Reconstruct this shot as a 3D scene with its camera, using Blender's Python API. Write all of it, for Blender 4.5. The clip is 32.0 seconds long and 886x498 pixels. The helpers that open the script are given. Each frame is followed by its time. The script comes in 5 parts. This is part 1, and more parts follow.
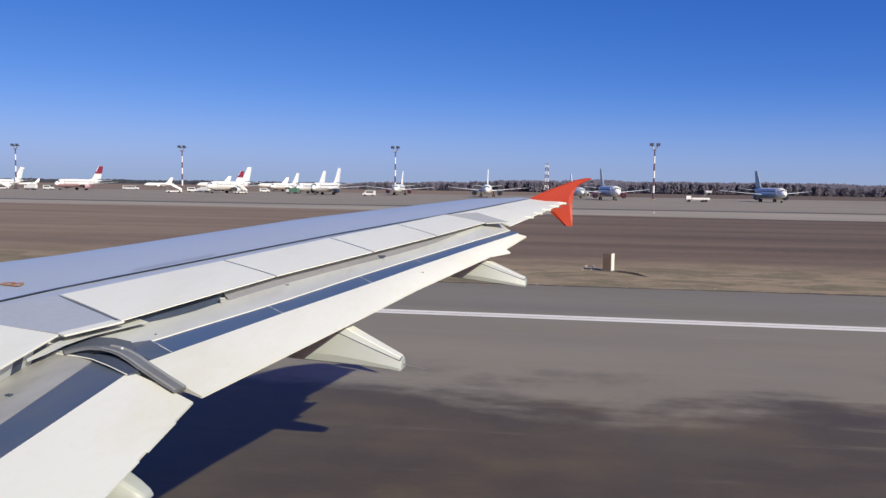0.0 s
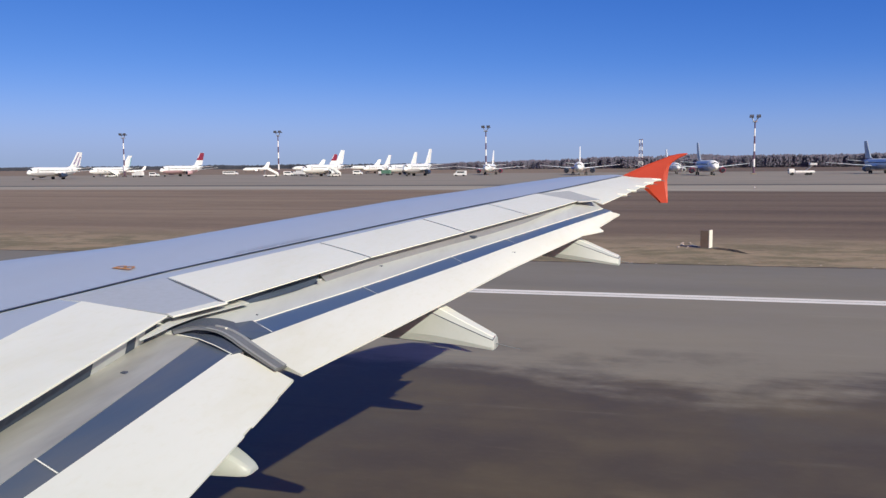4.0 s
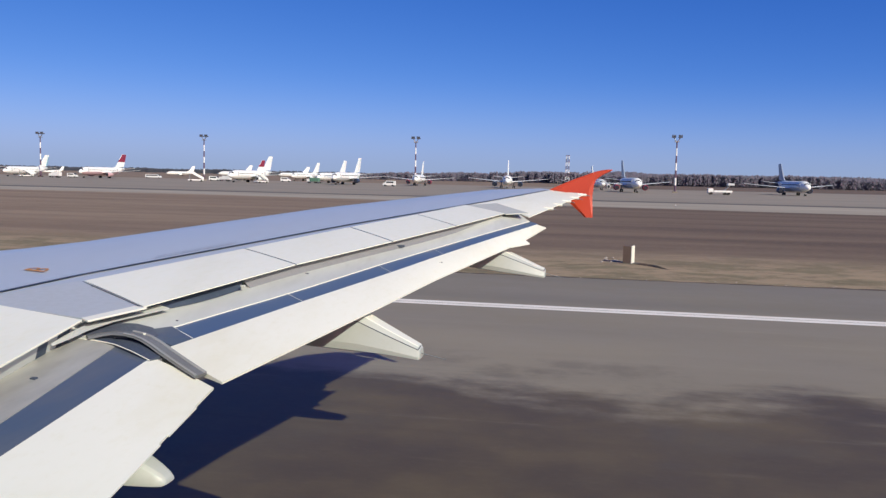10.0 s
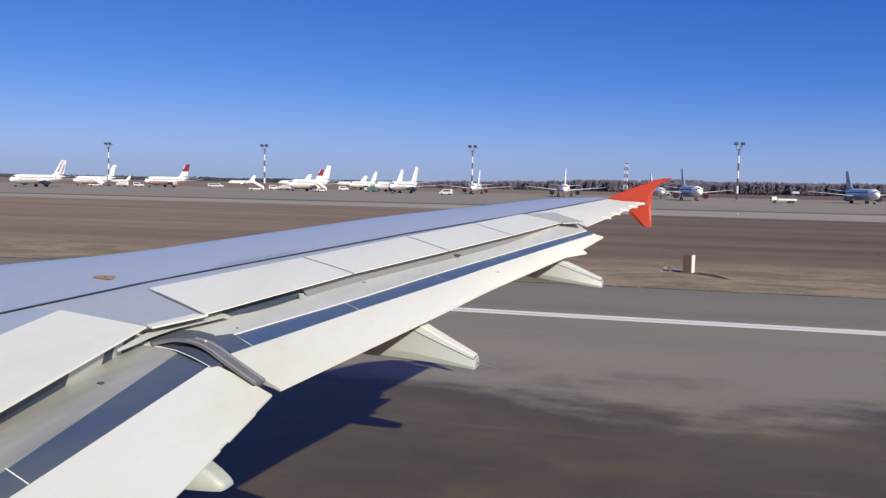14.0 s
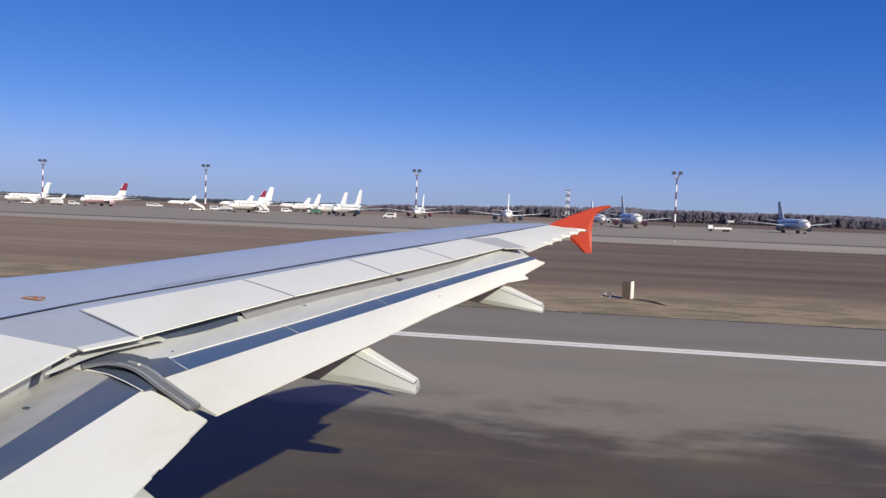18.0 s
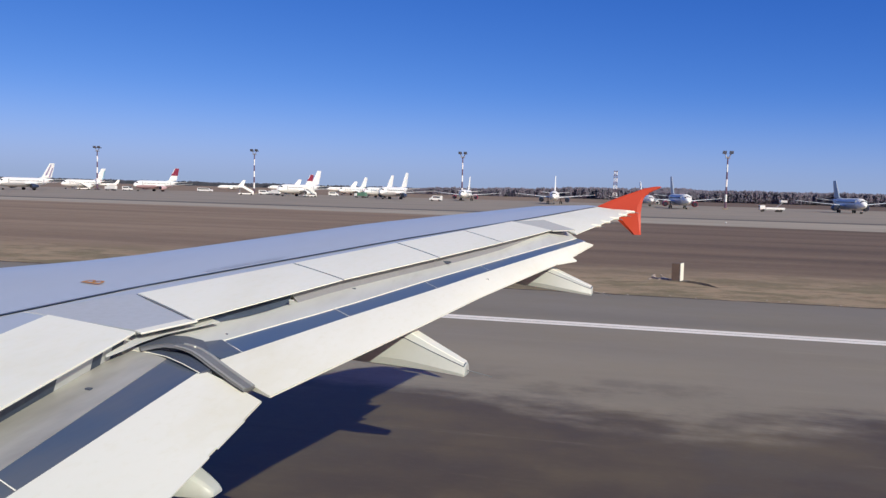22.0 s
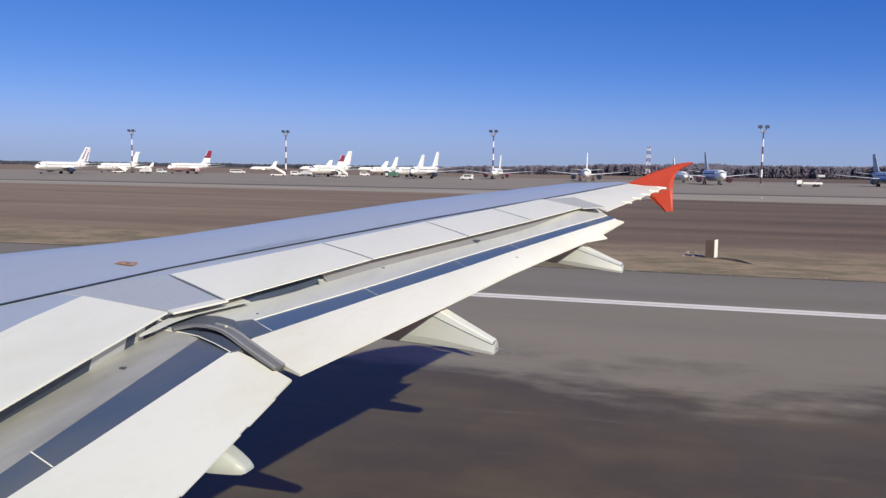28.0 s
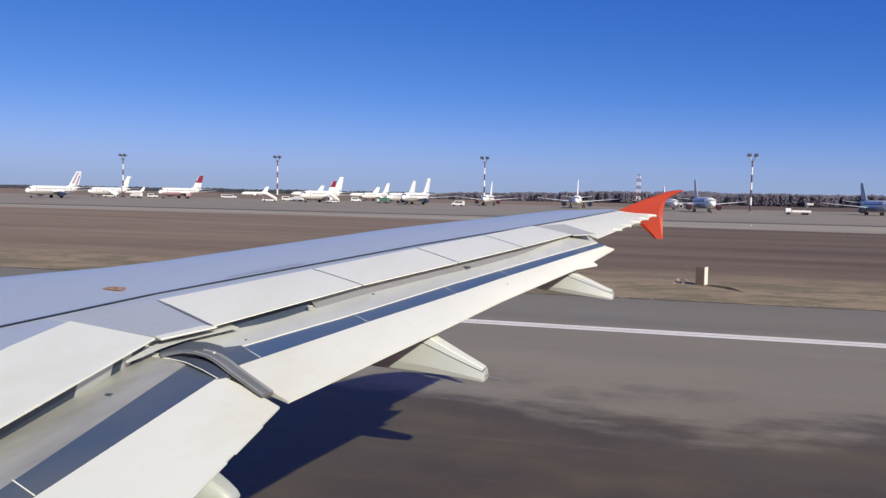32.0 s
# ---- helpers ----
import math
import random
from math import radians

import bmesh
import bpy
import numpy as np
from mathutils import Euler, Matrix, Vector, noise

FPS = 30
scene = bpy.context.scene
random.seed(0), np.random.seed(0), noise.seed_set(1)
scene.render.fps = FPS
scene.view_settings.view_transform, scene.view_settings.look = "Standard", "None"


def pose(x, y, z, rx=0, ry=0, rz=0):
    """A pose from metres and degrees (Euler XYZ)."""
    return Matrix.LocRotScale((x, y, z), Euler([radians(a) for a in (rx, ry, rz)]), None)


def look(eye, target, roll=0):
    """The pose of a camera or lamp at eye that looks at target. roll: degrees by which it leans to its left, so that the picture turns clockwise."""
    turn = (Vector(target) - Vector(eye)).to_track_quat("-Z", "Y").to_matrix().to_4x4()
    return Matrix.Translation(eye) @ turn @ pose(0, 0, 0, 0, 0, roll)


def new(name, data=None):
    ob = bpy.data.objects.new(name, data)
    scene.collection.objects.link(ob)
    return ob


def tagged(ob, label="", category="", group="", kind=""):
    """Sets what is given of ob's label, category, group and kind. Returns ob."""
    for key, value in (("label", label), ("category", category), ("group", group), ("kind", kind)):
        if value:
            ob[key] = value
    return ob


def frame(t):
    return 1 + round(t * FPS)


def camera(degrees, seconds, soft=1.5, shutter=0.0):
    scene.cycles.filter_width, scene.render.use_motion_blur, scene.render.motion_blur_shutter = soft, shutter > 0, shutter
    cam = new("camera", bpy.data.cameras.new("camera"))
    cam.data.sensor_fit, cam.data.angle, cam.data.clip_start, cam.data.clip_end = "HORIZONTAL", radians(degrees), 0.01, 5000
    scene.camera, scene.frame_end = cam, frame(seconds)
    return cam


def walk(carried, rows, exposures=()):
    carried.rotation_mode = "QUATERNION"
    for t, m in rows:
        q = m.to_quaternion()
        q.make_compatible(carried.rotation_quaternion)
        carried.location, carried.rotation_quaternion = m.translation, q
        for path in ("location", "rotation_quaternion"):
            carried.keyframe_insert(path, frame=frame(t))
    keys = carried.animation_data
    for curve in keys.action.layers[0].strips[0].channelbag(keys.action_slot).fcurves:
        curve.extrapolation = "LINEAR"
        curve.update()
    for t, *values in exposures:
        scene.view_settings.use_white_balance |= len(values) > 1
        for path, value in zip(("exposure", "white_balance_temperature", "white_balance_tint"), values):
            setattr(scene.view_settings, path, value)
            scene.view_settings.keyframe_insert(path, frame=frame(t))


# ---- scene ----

# The aircraft stands on a runway that runs along x, its nose towards -x; y points out over the right wing.
# ---------------------------------------------------------------- camera
cam = camera(56.0, 32.0, soft=1.4)
# seconds, eye x y z, yaw, pitch, roll
PATH = [
    (0, -0.009, 0.021, 4.401, 8.84, -4.28, 0.82),
    (0.5, -0.013, 0.015, 4.401, 8.81, -4.33, 0.38),
    (1, -0.009, 0.011, 4.402, 8.86, -4.38, 0.40),
    (1.5, -0.010, 0.006, 4.401, 9.53, -4.37, 0.31),
    (2, 0.009, -0.016, 4.405, 12.12, -4.37, 0.25),
    (2.5, 0.001, -0.010, 4.401, 15.75, -5.26, -0.63),
    (3, -0.001, -0.006, 4.406, 16.12, -5.57, -0.79),
    (3.5, -0.002, -0.000, 4.405, 15.54, -5.71, -0.60),
    (4, -0.001, -0.003, 4.408, 15.17, -5.70, -0.49),
    (4.5, 0.000, -0.005, 4.390, 14.26, -6.68, -0.26),
    (6.5, 0.002, -0.002, 4.400, 13.52, -7.47, -0.08),
    (7, -0.003, -0.003, 4.408, 13.51, -7.28, 0.21),
    (7.5, -0.004, -0.005, 4.403, 13.73, -7.14, 0.29),
    (8, -0.010, -0.008, 4.402, 14.14, -6.63, 0.65),
    (8.5, -0.010, -0.012, 4.400, 14.44, -6.20, 0.70),
    (9, -0.015, 0.007, 4.399, 13.27, -5.77, 1.29),
    (9.5, -0.011, 0.020, 4.399, 10.49, -5.27, 1.51),
    (10, -0.001, 0.003, 4.396, 10.18, -4.94, 1.24),
    (10.5, -0.008, -0.000, 4.393, 11.20, -4.78, 1.40),
    (11, -0.001, -0.007, 4.397, 12.53, -4.72, 1.21),
    (11.5, -0.003, -0.010, 4.399, 14.54, -4.78, 1.00),
    (12, -0.008, 0.001, 4.396, 14.31, -4.79, 1.11),
    (12.5, -0.001, -0.006, 4.406, 14.02, -4.72, 1.00),
    (13, -0.000, 0.000, 4.400, 14.00, -4.64, 1.27),
    (13.5, 0.001, -0.004, 4.401, 13.94, -4.44, 1.17),
    (14, 0.003, -0.001, 4.406, 14.08, -4.44, 1.12),
    (14.5, -0.002, 0.003, 4.402, 14.10, -4.16, 1.34),
    (16.5, -0.013, 0.012, 4.411, 11.31, -7.76, 1.73),
    (17, 0.001, 0.012, 4.399, 10.49, -4.11, 1.34),
    (17.5, 0.005, 0.005, 4.400, 9.95, -3.05, 2.19),
    (18, 0.011, 0.007, 4.407, 10.22, -2.69, 2.06),
    (18.5, 0.008, -0.005, 4.401, 10.65, -2.80, 1.91),
    (19, -0.002, -0.015, 4.396, 11.13, -2.84, 1.78),
    (19.5, -0.001, -0.010, 4.407, 13.72, -3.27, 2.09),
    (20, 0.005, -0.008, 4.402, 14.14, -3.24, 1.11),
    (20.5, 0.009, -0.005, 4.406, 14.38, -3.02, 1.66),
    (21, -0.008, 0.001, 4.403, 13.74, -3.15, 1.50),
    (21.5, 0.000, -0.008, 4.396, 13.02, -2.76, 1.89),
    (22, -0.005, -0.007, 4.412, 13.37, -3.99, 1.56),
    (22.5, 0.001, -0.013, 4.402, 14.20, -4.35, 1.40),
    (23, 0.007, -0.011, 4.401, 14.80, -4.51, 0.97),
    (23.5, 0.007, -0.012, 4.400, 14.90, -4.73, 1.00),
    (24, 0.003, 0.009, 4.410, 14.62, -4.63, 2.15),
    (24.5, -0.005, 0.006, 4.412, 13.26, -3.91, 2.60),
    (25, -0.006, 0.014, 4.405, 12.66, -3.21, 2.37),
    (25.5, 0.000, -0.008, 4.399, 14.47, -2.61, 1.51),
    (27.5, 0.026, 0.018, 4.406, 14.95, -5.49, 1.56),
    (28, 0.023, 0.003, 4.409, 15.52, -5.48, 0.84),
    (28.5, 0.017, 0.017, 4.411, 15.56, -5.19, 1.04),
    (29, 0.019, 0.013, 4.412, 15.17, -4.99, 1.30),
    (29.5, 0.019, 0.007, 4.411, 16.25, -4.75, 0.94),
    (30, 0.022, 0.002, 4.410, 16.58, -4.30, 0.18),
    (30.5, 0.018, 0.008, 4.412, 16.88, -4.20, 0.78),
    (31, 0.020, 0.017, 4.411, 15.96, -3.61, 1.11),
    (31.5, 0.025, 0.013, 4.410, 14.77, -3.27, 0.67),
    (32, 0.026, 0.014, 4.412, 14.93, -3.68, 1.16),
]

def eye_pose(x, y, z, yaw, pitch, roll):
    return pose(x, y, z, 0, 0, yaw) @ pose(0, 0, 0, 90 + pitch, 0, 0) @ pose(0, 0, 0, 0, 0, roll)


walk(cam, [(row[0], eye_pose(*row[1:])) for row in PATH], exposures=[(0.0, 0.0), (32.0, 0.0)])

# ---------------------------------------------------------------- light
SUN_AZ, SUN_EL = 132.4, 32.0            # azimuth from +y towards +x
sx, sy = math.sin(radians(SUN_AZ)), math.cos(radians(SUN_AZ))
ce, se = math.cos(radians(SUN_EL)), math.sin(radians(SUN_EL))
sun_data = bpy.data.lights.new("sun", "SUN")
sun_data.energy, sun_data.angle, sun_data.color = 4.4, radians(0.53), (0.99, 0.985, 0.81)
sun = new("sun", sun_data)
sun.matrix_world = look((sx * ce * 200, sy * ce * 200, se * 200), (0, 0, 0))

world = bpy.data.worlds.new("sky")
scene.world = world
world.use_nodes = True
wn, wl = world.node_tree.nodes, world.node_tree.links
sky = wn.new("ShaderNodeTexSky")
sky.sky_type, sky.sun_disc = "NISHITA", False
sky.sun_elevation, sky.sun_rotation = radians(SUN_EL), radians(SUN_AZ)
sky.altitude, sky.air_density, sky.dust_density, sky.ozone_density = 200, 0.35, 0.9, 5.2
# clear dry air: a deep blue sky that pales only towards the horizon and the sun
split, joined = wn.new("ShaderNodeSeparateColor"), wn.new("ShaderNodeCombineColor")
wl.new(sky.outputs[0], split.inputs[0])
for channel, (gain, power) in enumerate(((0.76, 1.675), (1.12, 1.02), (3.0, 0.56))):
    steep, level = wn.new("ShaderNodeMath"), wn.new("ShaderNodeMath")
    steep.operation, level.operation = "POWER", "MULTIPLY"
    steep.inputs[1].default_value, level.inputs[1].default_value = power, gain
    wl.new(split.outputs[channel], steep.inputs[0])
    wl.new(steep.outputs[0], level.inputs[0])
    wl.new(level.outputs[0], joined.inputs[channel])
# pale haze low over the horizon, all the way round
up, high, low, share, hazy = wn.new("ShaderNodeTexCoord"), wn.new("ShaderNodeSeparateXYZ"), wn.new("ShaderNodeMapRange"), wn.new("ShaderNodeMath"), wn.new("ShaderNodeMix")
wl.new(up.outputs["Generated"], high.inputs[0])
wl.new(high.outputs["Z"], low.inputs["Value"])
low.inputs["From Min"].default_value, low.inputs["From Max"].default_value = 0.0, 0.13
low.inputs["To Min"].default_value, low.inputs["To Max"].default_value = 1.0, 0.0
share.operation = "POWER"
share.inputs[1].default_value = 2.2
wl.new(low.outputs["Result"], share.inputs[0])
hazy.data_type = "RGBA"
hazy.inputs[7].default_value = (3.2, 4.15, 6.2, 1.0)
wl.new(share.outputs[0], hazy.inputs[0])
wl.new(joined.outputs[0], hazy.inputs[6])
wl.new(hazy.outputs[2], wn["Background"].inputs["Color"])
wn["Background"].inputs["Strength"].default_value = 0.1


# ---------------------------------------------------------------- materials
def rgba(c):
    return (c[0], c[1], c[2], 1.0)


class Nodes:
    """A thin wrapper round a material's node tree."""

    def __init__(self, name):
        self.mat = bpy.data.materials.new(name)
        self.mat.use_nodes = True
        self.tree = self.mat.node_tree
        self.bsdf = self.tree.nodes["Principled BSDF"]

    def add(self, kind, **inputs):
        n = self.tree.nodes.new(kind)
        for k, v in inputs.items():
            n.inputs[k.replace("_", " ")].default_value = v
        return n

    def link(self, a, b):
        self.tree.links.new(a, b)

    def coords(self, scale=(1, 1, 1), world_space=True):
        m = self.add("ShaderNodeMapping")
        m.inputs["Scale"].default_value = scale
        if world_space:
            g = self.add("ShaderNodeNewGeometry")
            self.link(g.outputs["Position"], m.inputs["Vector"])
        else:
            g = self.add("ShaderNodeTexCoord")
            self.link(g.outputs["Object"], m.inputs["Vector"])
        return m.outputs["Vector"]

    def noise(self, scale, detail=4.0, rough=0.55, stretch=(1, 1, 1), world_space=True):
        n = self.add("ShaderNodeTexNoise", Scale=scale, Detail=detail, Roughness=rough)
        self.link(self.coords(stretch, world_space), n.inputs["Vector"])
        return n.outputs["Fac"]

    def ramp(self, fac, lo, hi, a=0.0, b=1.0):
        r = self.add("ShaderNodeMapRange")
        r.interpolation_type = "SMOOTHSTEP"
        r.inputs["From Min"].default_value, r.inputs["From Max"].default_value = lo, hi
        r.inputs["To Min"].default_value, r.inputs["To Max"].default_value = a, b
        self.link(fac, r.inputs["Value"])
        return r.outputs["Result"]

    def math(self, op, a, b):
        n = self.add("ShaderNodeMath")
        n.operation = op
        for i, v in enumerate((a, b)):
            if isinstance(v, (int, float)):
                n.inputs[i].default_value = v
            else:
                self.link(v, n.inputs[i])
        return n.outputs[0]

    def mix(self, fac, a, b):
        n = self.add("ShaderNodeMix")
        n.data_type = "RGBA"
        if isinstance(fac, (int, float)):
            n.inputs[0].default_value = fac
        else:
            self.link(fac, n.inputs[0])
        for i, v in ((6, a), (7, b)):
            if isinstance(v, tuple):
                n.inputs[i].default_value = rgba(v)
            else:
                self.link(v, n.inputs[i])
        return n.outputs[2]

    def axis(self, i):
        g = self.add("ShaderNodeNewGeometry")
        s = self.add("ShaderNodeSeparateXYZ")
        self.link(g.outputs["Position"], s.inputs[0])
        return s.outputs[i]

    def finish(self, color, rough=0.6, metal=0.0, bump=None, depth=0.1, dist=0.02, coat=0.0):
        if isinstance(color, tuple):
            self.bsdf.inputs["Base Color"].default_value = rgba(color)
        else:
            self.link(color, self.bsdf.inputs["Base Color"])
        if isinstance(rough, (int, float)):
            self.bsdf.inputs["Roughness"].default_value = rough
        else:
            self.link(rough, self.bsdf.inputs["Roughness"])
        self.bsdf.inputs["Metallic"].default_value = metal
        self.bsdf.inputs["Coat Weight"].default_value = coat
        if bump is not None:
            b = self.add("ShaderNodeBump", Strength=depth, Distance=dist)
            self.link(bump, b.inputs["Height"])
            self.link(b.outputs[0], self.bsdf.inputs["Normal"])
        return self.mat


def paint(name, color, rough=0.35, dirt=(0.5, 0.47, 0.42), amount=0.35, scale=1.2, metal=0.0, stretch=(1, 1, 1), coat=0.0, world_space=True):
    """Painted or metal sheet with faint grime at two scales."""
    n = Nodes(name)
    big = n.ramp(n.noise(scale, 5, 0.6, stretch, world_space), 0.45, 0.75)
    fine = n.noise(scale * 14, 3, 0.6, stretch, world_space)
    dirty = tuple(color[i] * dirt[i] * 1.5 for i in range(3))
    c = n.mix(n.math("MULTIPLY", big, amount), color, dirty)
    c = n.mix(n.math("MULTIPLY", n.ramp(fine, 0.5, 0.8), amount * 0.5), c, dirty)
    return n.finish(c, n.ramp(fine, 0.3, 0.7, rough * 0.85, rough * 1.2), metal, fine, 0.03, 0.01, coat)


def plain(name, color, rough=0.5, metal=0.0):
    return Nodes(name).finish(color, rough, metal)


# ground surfaces
def asphalt_runway():
    n = Nodes("runway_asphalt")
    x, y = n.axis(0), n.axis(1)
    streak = n.noise(0.16, 6, 0.6, (0.22, 1.6, 1))
    patch = n.noise(0.11, 7, 0.62, (0.75, 0.95, 1))
    cloud = n.noise(0.3, 7, 0.68, (0.5, 0.6, 1))
    grain = n.noise(9.0, 3, 0.7, (0.5, 1, 1))
    wide = n.noise(0.05, 4, 0.55, (0.7, 1.3, 1))
    # weathered grey shoulders
    shoulder = n.mix(n.ramp(streak, 0.3, 0.75), (0.29, 0.251, 0.17), (0.244, 0.21, 0.141))
    shoulder = n.mix(n.math("MULTIPLY", n.ramp(wide, 0.35, 0.65), 0.35), shoulder, (0.205, 0.179, 0.116))
    # rubber-darkened middle with a ragged, streaky edge
    wobble = n.math("ADD", y, n.math("MULTIPLY", n.math("SUBTRACT", patch, 0.5), 12.0))
    wobble = n.math("ADD", wobble, n.math("MULTIPLY", n.math("SUBTRACT", n.noise(0.5, 6, 0.65, (0.4, 1.0, 1)), 0.5), 4.5))
    middle = n.mix(n.ramp(cloud, 0.34, 0.72), (0.076, 0.056, 0.029), (0.14, 0.108, 0.056))
    tracks = n.ramp(n.noise(0.9, 4, 0.6, (0.03, 1.0, 1)), 0.52, 0.7)
    middle = n.mix(n.math("MULTIPLY", tracks, 0.55), middle, (0.08, 0.059, 0.03))
    c = n.mix(n.ramp(wobble, 16.2, 18.2), middle, shoulder)
    # oil and rubber blots beside it
    blot = n.math("MULTIPLY", n.ramp(n.noise(0.33, 7, 0.66, (0.45, 0.6, 1)), 0.5, 0.62), n.ramp(y, 23.0, 17.5))
    c = n.mix(n.math("MULTIPLY", blot, 0.6), c, (0.1, 0.082, 0.051))
    # pale scuffs along the way
    pale = n.math("MULTIPLY", n.ramp(n.noise(0.5, 6, 0.65, (0.16, 1.7, 1)), 0.58, 0.72), n.ramp(y, 8.5, 14.0))
    c = n.mix(n.math("MULTIPLY", pale, 0.34), c, (0.33, 0.292, 0.191))
    # a ragged tarred joint across the runway
    slant = n.math("SUBTRACT", x, n.math("MULTIPLY", y, 0.1))
    bend = n.math("ADD", n.math("SUBTRACT", slant, 0.05), n.math("MULTIPLY", n.math("SUBTRACT", n.noise(0.4, 4, 0.6), 0.5), 1.4))
    joint = n.math("MULTIPLY", n.ramp(n.math("ABSOLUTE", bend, 0.0), 0.5, 0.04), n.ramp(n.noise(0.8, 4, 0.6), 0.38, 0.62))
    c = n.mix(n.math("MULTIPLY", n.math("MULTIPLY", joint, n.ramp(y, 21.5, 17.0)), 0.55), c, (0.09, 0.074, 0.049))
    edge = n.ramp(n.math("ADD", y, n.math("MULTIPLY", n.math("SUBTRACT", streak, 0.5), 3.0)), 28.6, 30.4)
    c = n.mix(n.math("MULTIPLY", edge, 0.4), c, (0.16, 0.143, 0.095))
    c = n.mix(n.math("MULTIPLY", n.ramp(grain, 0.45, 0.8), 0.06), c, (0.3, 0.266, 0.177))
    return n.finish(c, n.ramp(cloud, 0.35, 0.7, 0.58, 0.68), 0, grain, 0.06, 0.01)


def dry_grass():
    n = Nodes("dry_winter_grass")
    x, y = n.axis(0), n.axis(1)
    streak = n.noise(0.05, 6, 0.62, (0.25, 1.8, 1))
    band = n.noise(0.09, 4, 0.55, (0.09, 1.3, 1))
    patch = n.noise(0.22, 6, 0.65, (0.3, 1.0, 1))
    tuft = n.noise(3.0, 5, 0.7, (0.5, 1, 1))
    c = n.mix(n.ramp(streak, 0.3, 0.72), (0.19, 0.134, 0.085), (0.275, 0.203, 0.13))
    c = n.mix(n.math("MULTIPLY", n.ramp(patch, 0.52, 0.75), 0.5), c, (0.3, 0.23, 0.128))
    c = n.mix(n.math("MULTIPLY", n.ramp(band, 0.46, 0.66), 0.42), c, (0.125, 0.082, 0.051))
    mott = n.noise(0.7, 5, 0.7, (0.3, 1.0, 1))
    c = n.mix(n.math("MULTIPLY", n.ramp(mott, 0.5, 0.68), 0.4), c, (0.12, 0.083, 0.048))
    # damp dark soil further along
    damp = n.ramp(n.math("ADD", x, n.math("MULTIPLY", n.math("SUBTRACT", streak, 0.5), 120.0)), -45.0, 15.0)
    damp = n.math("MULTIPLY", damp, n.ramp(n.math("ADD", y, n.math("MULTIPLY", n.math("SUBTRACT", patch, 0.5), 14.0)), 46.0, 60.0))
    soil = n.mix(n.ramp(band, 0.36, 0.62), (0.135, 0.09, 0.056), (0.062, 0.037, 0.023))
    c = n.mix(n.math("MULTIPLY", damp, 0.74), c, soil)
    # tan and olive growth next to the asphalt
    verge = n.ramp(n.math("ADD", y, n.math("MULTIPLY", n.math("SUBTRACT", patch, 0.5), 14.0)), 56.0, 43.0)
    olive = n.mix(n.ramp(n.noise(0.5, 7, 0.7, (0.4, 0.5, 1)), 0.43, 0.58), (0.33, 0.25, 0.147), (0.17, 0.145, 0.071))
    olive = n.mix(n.math("MULTIPLY", n.ramp(n.noise(1.6, 5, 0.7, (0.35, 0.6, 1)), 0.52, 0.66), 0.6), olive, (0.12, 0.085, 0.048))
    c = n.mix(n.math("MULTIPLY", verge, 0.85), c, olive)
    c = n.mix(n.math("MULTIPLY", n.ramp(tuft, 0.45, 0.8), 0.3), c, (0.36, 0.275, 0.15))
    return n.finish(c, 0.95, 0, tuft, 0.6, 0.08)


def concrete(name, a, b):
    n = Nodes(name)
    streak = n.noise(0.05, 6, 0.6, (0.4, 2.2, 1))
    blot = n.noise(0.3, 6, 0.65)
    grain = n.noise(5.0, 3, 0.7)
    c = n.mix(n.ramp(streak, 0.35, 0.7), a, b)
    c = n.mix(n.math("MULTIPLY", n.ramp(blot, 0.55, 0.75), 0.3), c, (0.16, 0.145, 0.13))
    return n.finish(c, 0.85, 0, grain, 0.2, 0.02)


M_RUNWAY = asphalt_runway()
M_GRASS = dry_grass()
M_TAXI = concrete("taxiway_concrete", (0.38, 0.335, 0.248), (0.3, 0.263, 0.193))
M_APRON = concrete("apron_concrete", (0.3, 0.26, 0.191), (0.235, 0.203, 0.15))
M_SEAM = concrete("tarred_verge", (0.1, 0.088, 0.066), (0.14, 0.122, 0.091))
M_MARK = paint("white_marking_paint", (0.84, 0.8, 0.707), 0.7, (0.45, 0.43, 0.372), 0.6, 1.5, stretch=(0.3, 2, 1))
M_YELLOW = paint("yellow_marking_paint", (0.6, 0.36, 0.03), 0.7, (0.45, 0.43, 0.4), 0.5, 1.5)

# the wing
def skin_paint():
    n = Nodes("wing_skin_grey")
    big = n.ramp(n.noise(0.7, 4, 0.55, (1.0, 0.4, 1)), 0.4, 0.75)
    c = n.mix(n.math("MULTIPLY", big, 0.4), (0.45, 0.495, 0.527), (0.385, 0.42, 0.451))
    return n.finish(c, n.ramp(big, 0.0, 1.0, 0.3, 0.36), 0, None, coat=0.15)


M_SKIN = skin_paint()
M_WHITE = paint("wing_panel_white", (0.74, 0.745, 0.655), 0.42, (0.54, 0.51, 0.4), 0.34, 0.9, stretch=(1.6, 0.7, 1))
# wing white raised in place of stronger sunlight on the flatter panels
M_WHITE_LIT = paint("wing_white_lit", (0.86, 0.86, 0.72), 0.42, (0.54, 0.52, 0.432), 0.3, 0.9, stretch=(1.6, 0.7, 1))
M_UNDER = paint("underside_white", (0.78, 0.78, 0.675), 0.4, amount=0.2)
# fairing white greyed to the tone of its sides; the sunlit ridge is separate
M_FAIRING_SIDE = paint("fairing_side_grey", (0.445, 0.47, 0.44), 0.45, (0.5, 0.48, 0.387), 0.25, 2.0)
M_PANEL = paint("panel_grey", (0.5, 0.51, 0.465), 0.6, amount=0.15)
M_ROOT = paint("root_panel_grey", (0.465, 0.49, 0.484), 0.35, amount=0.12)
M_LEDGE = paint("panel_edge_white", (0.84, 0.83, 0.711), 0.4, amount=0.1)
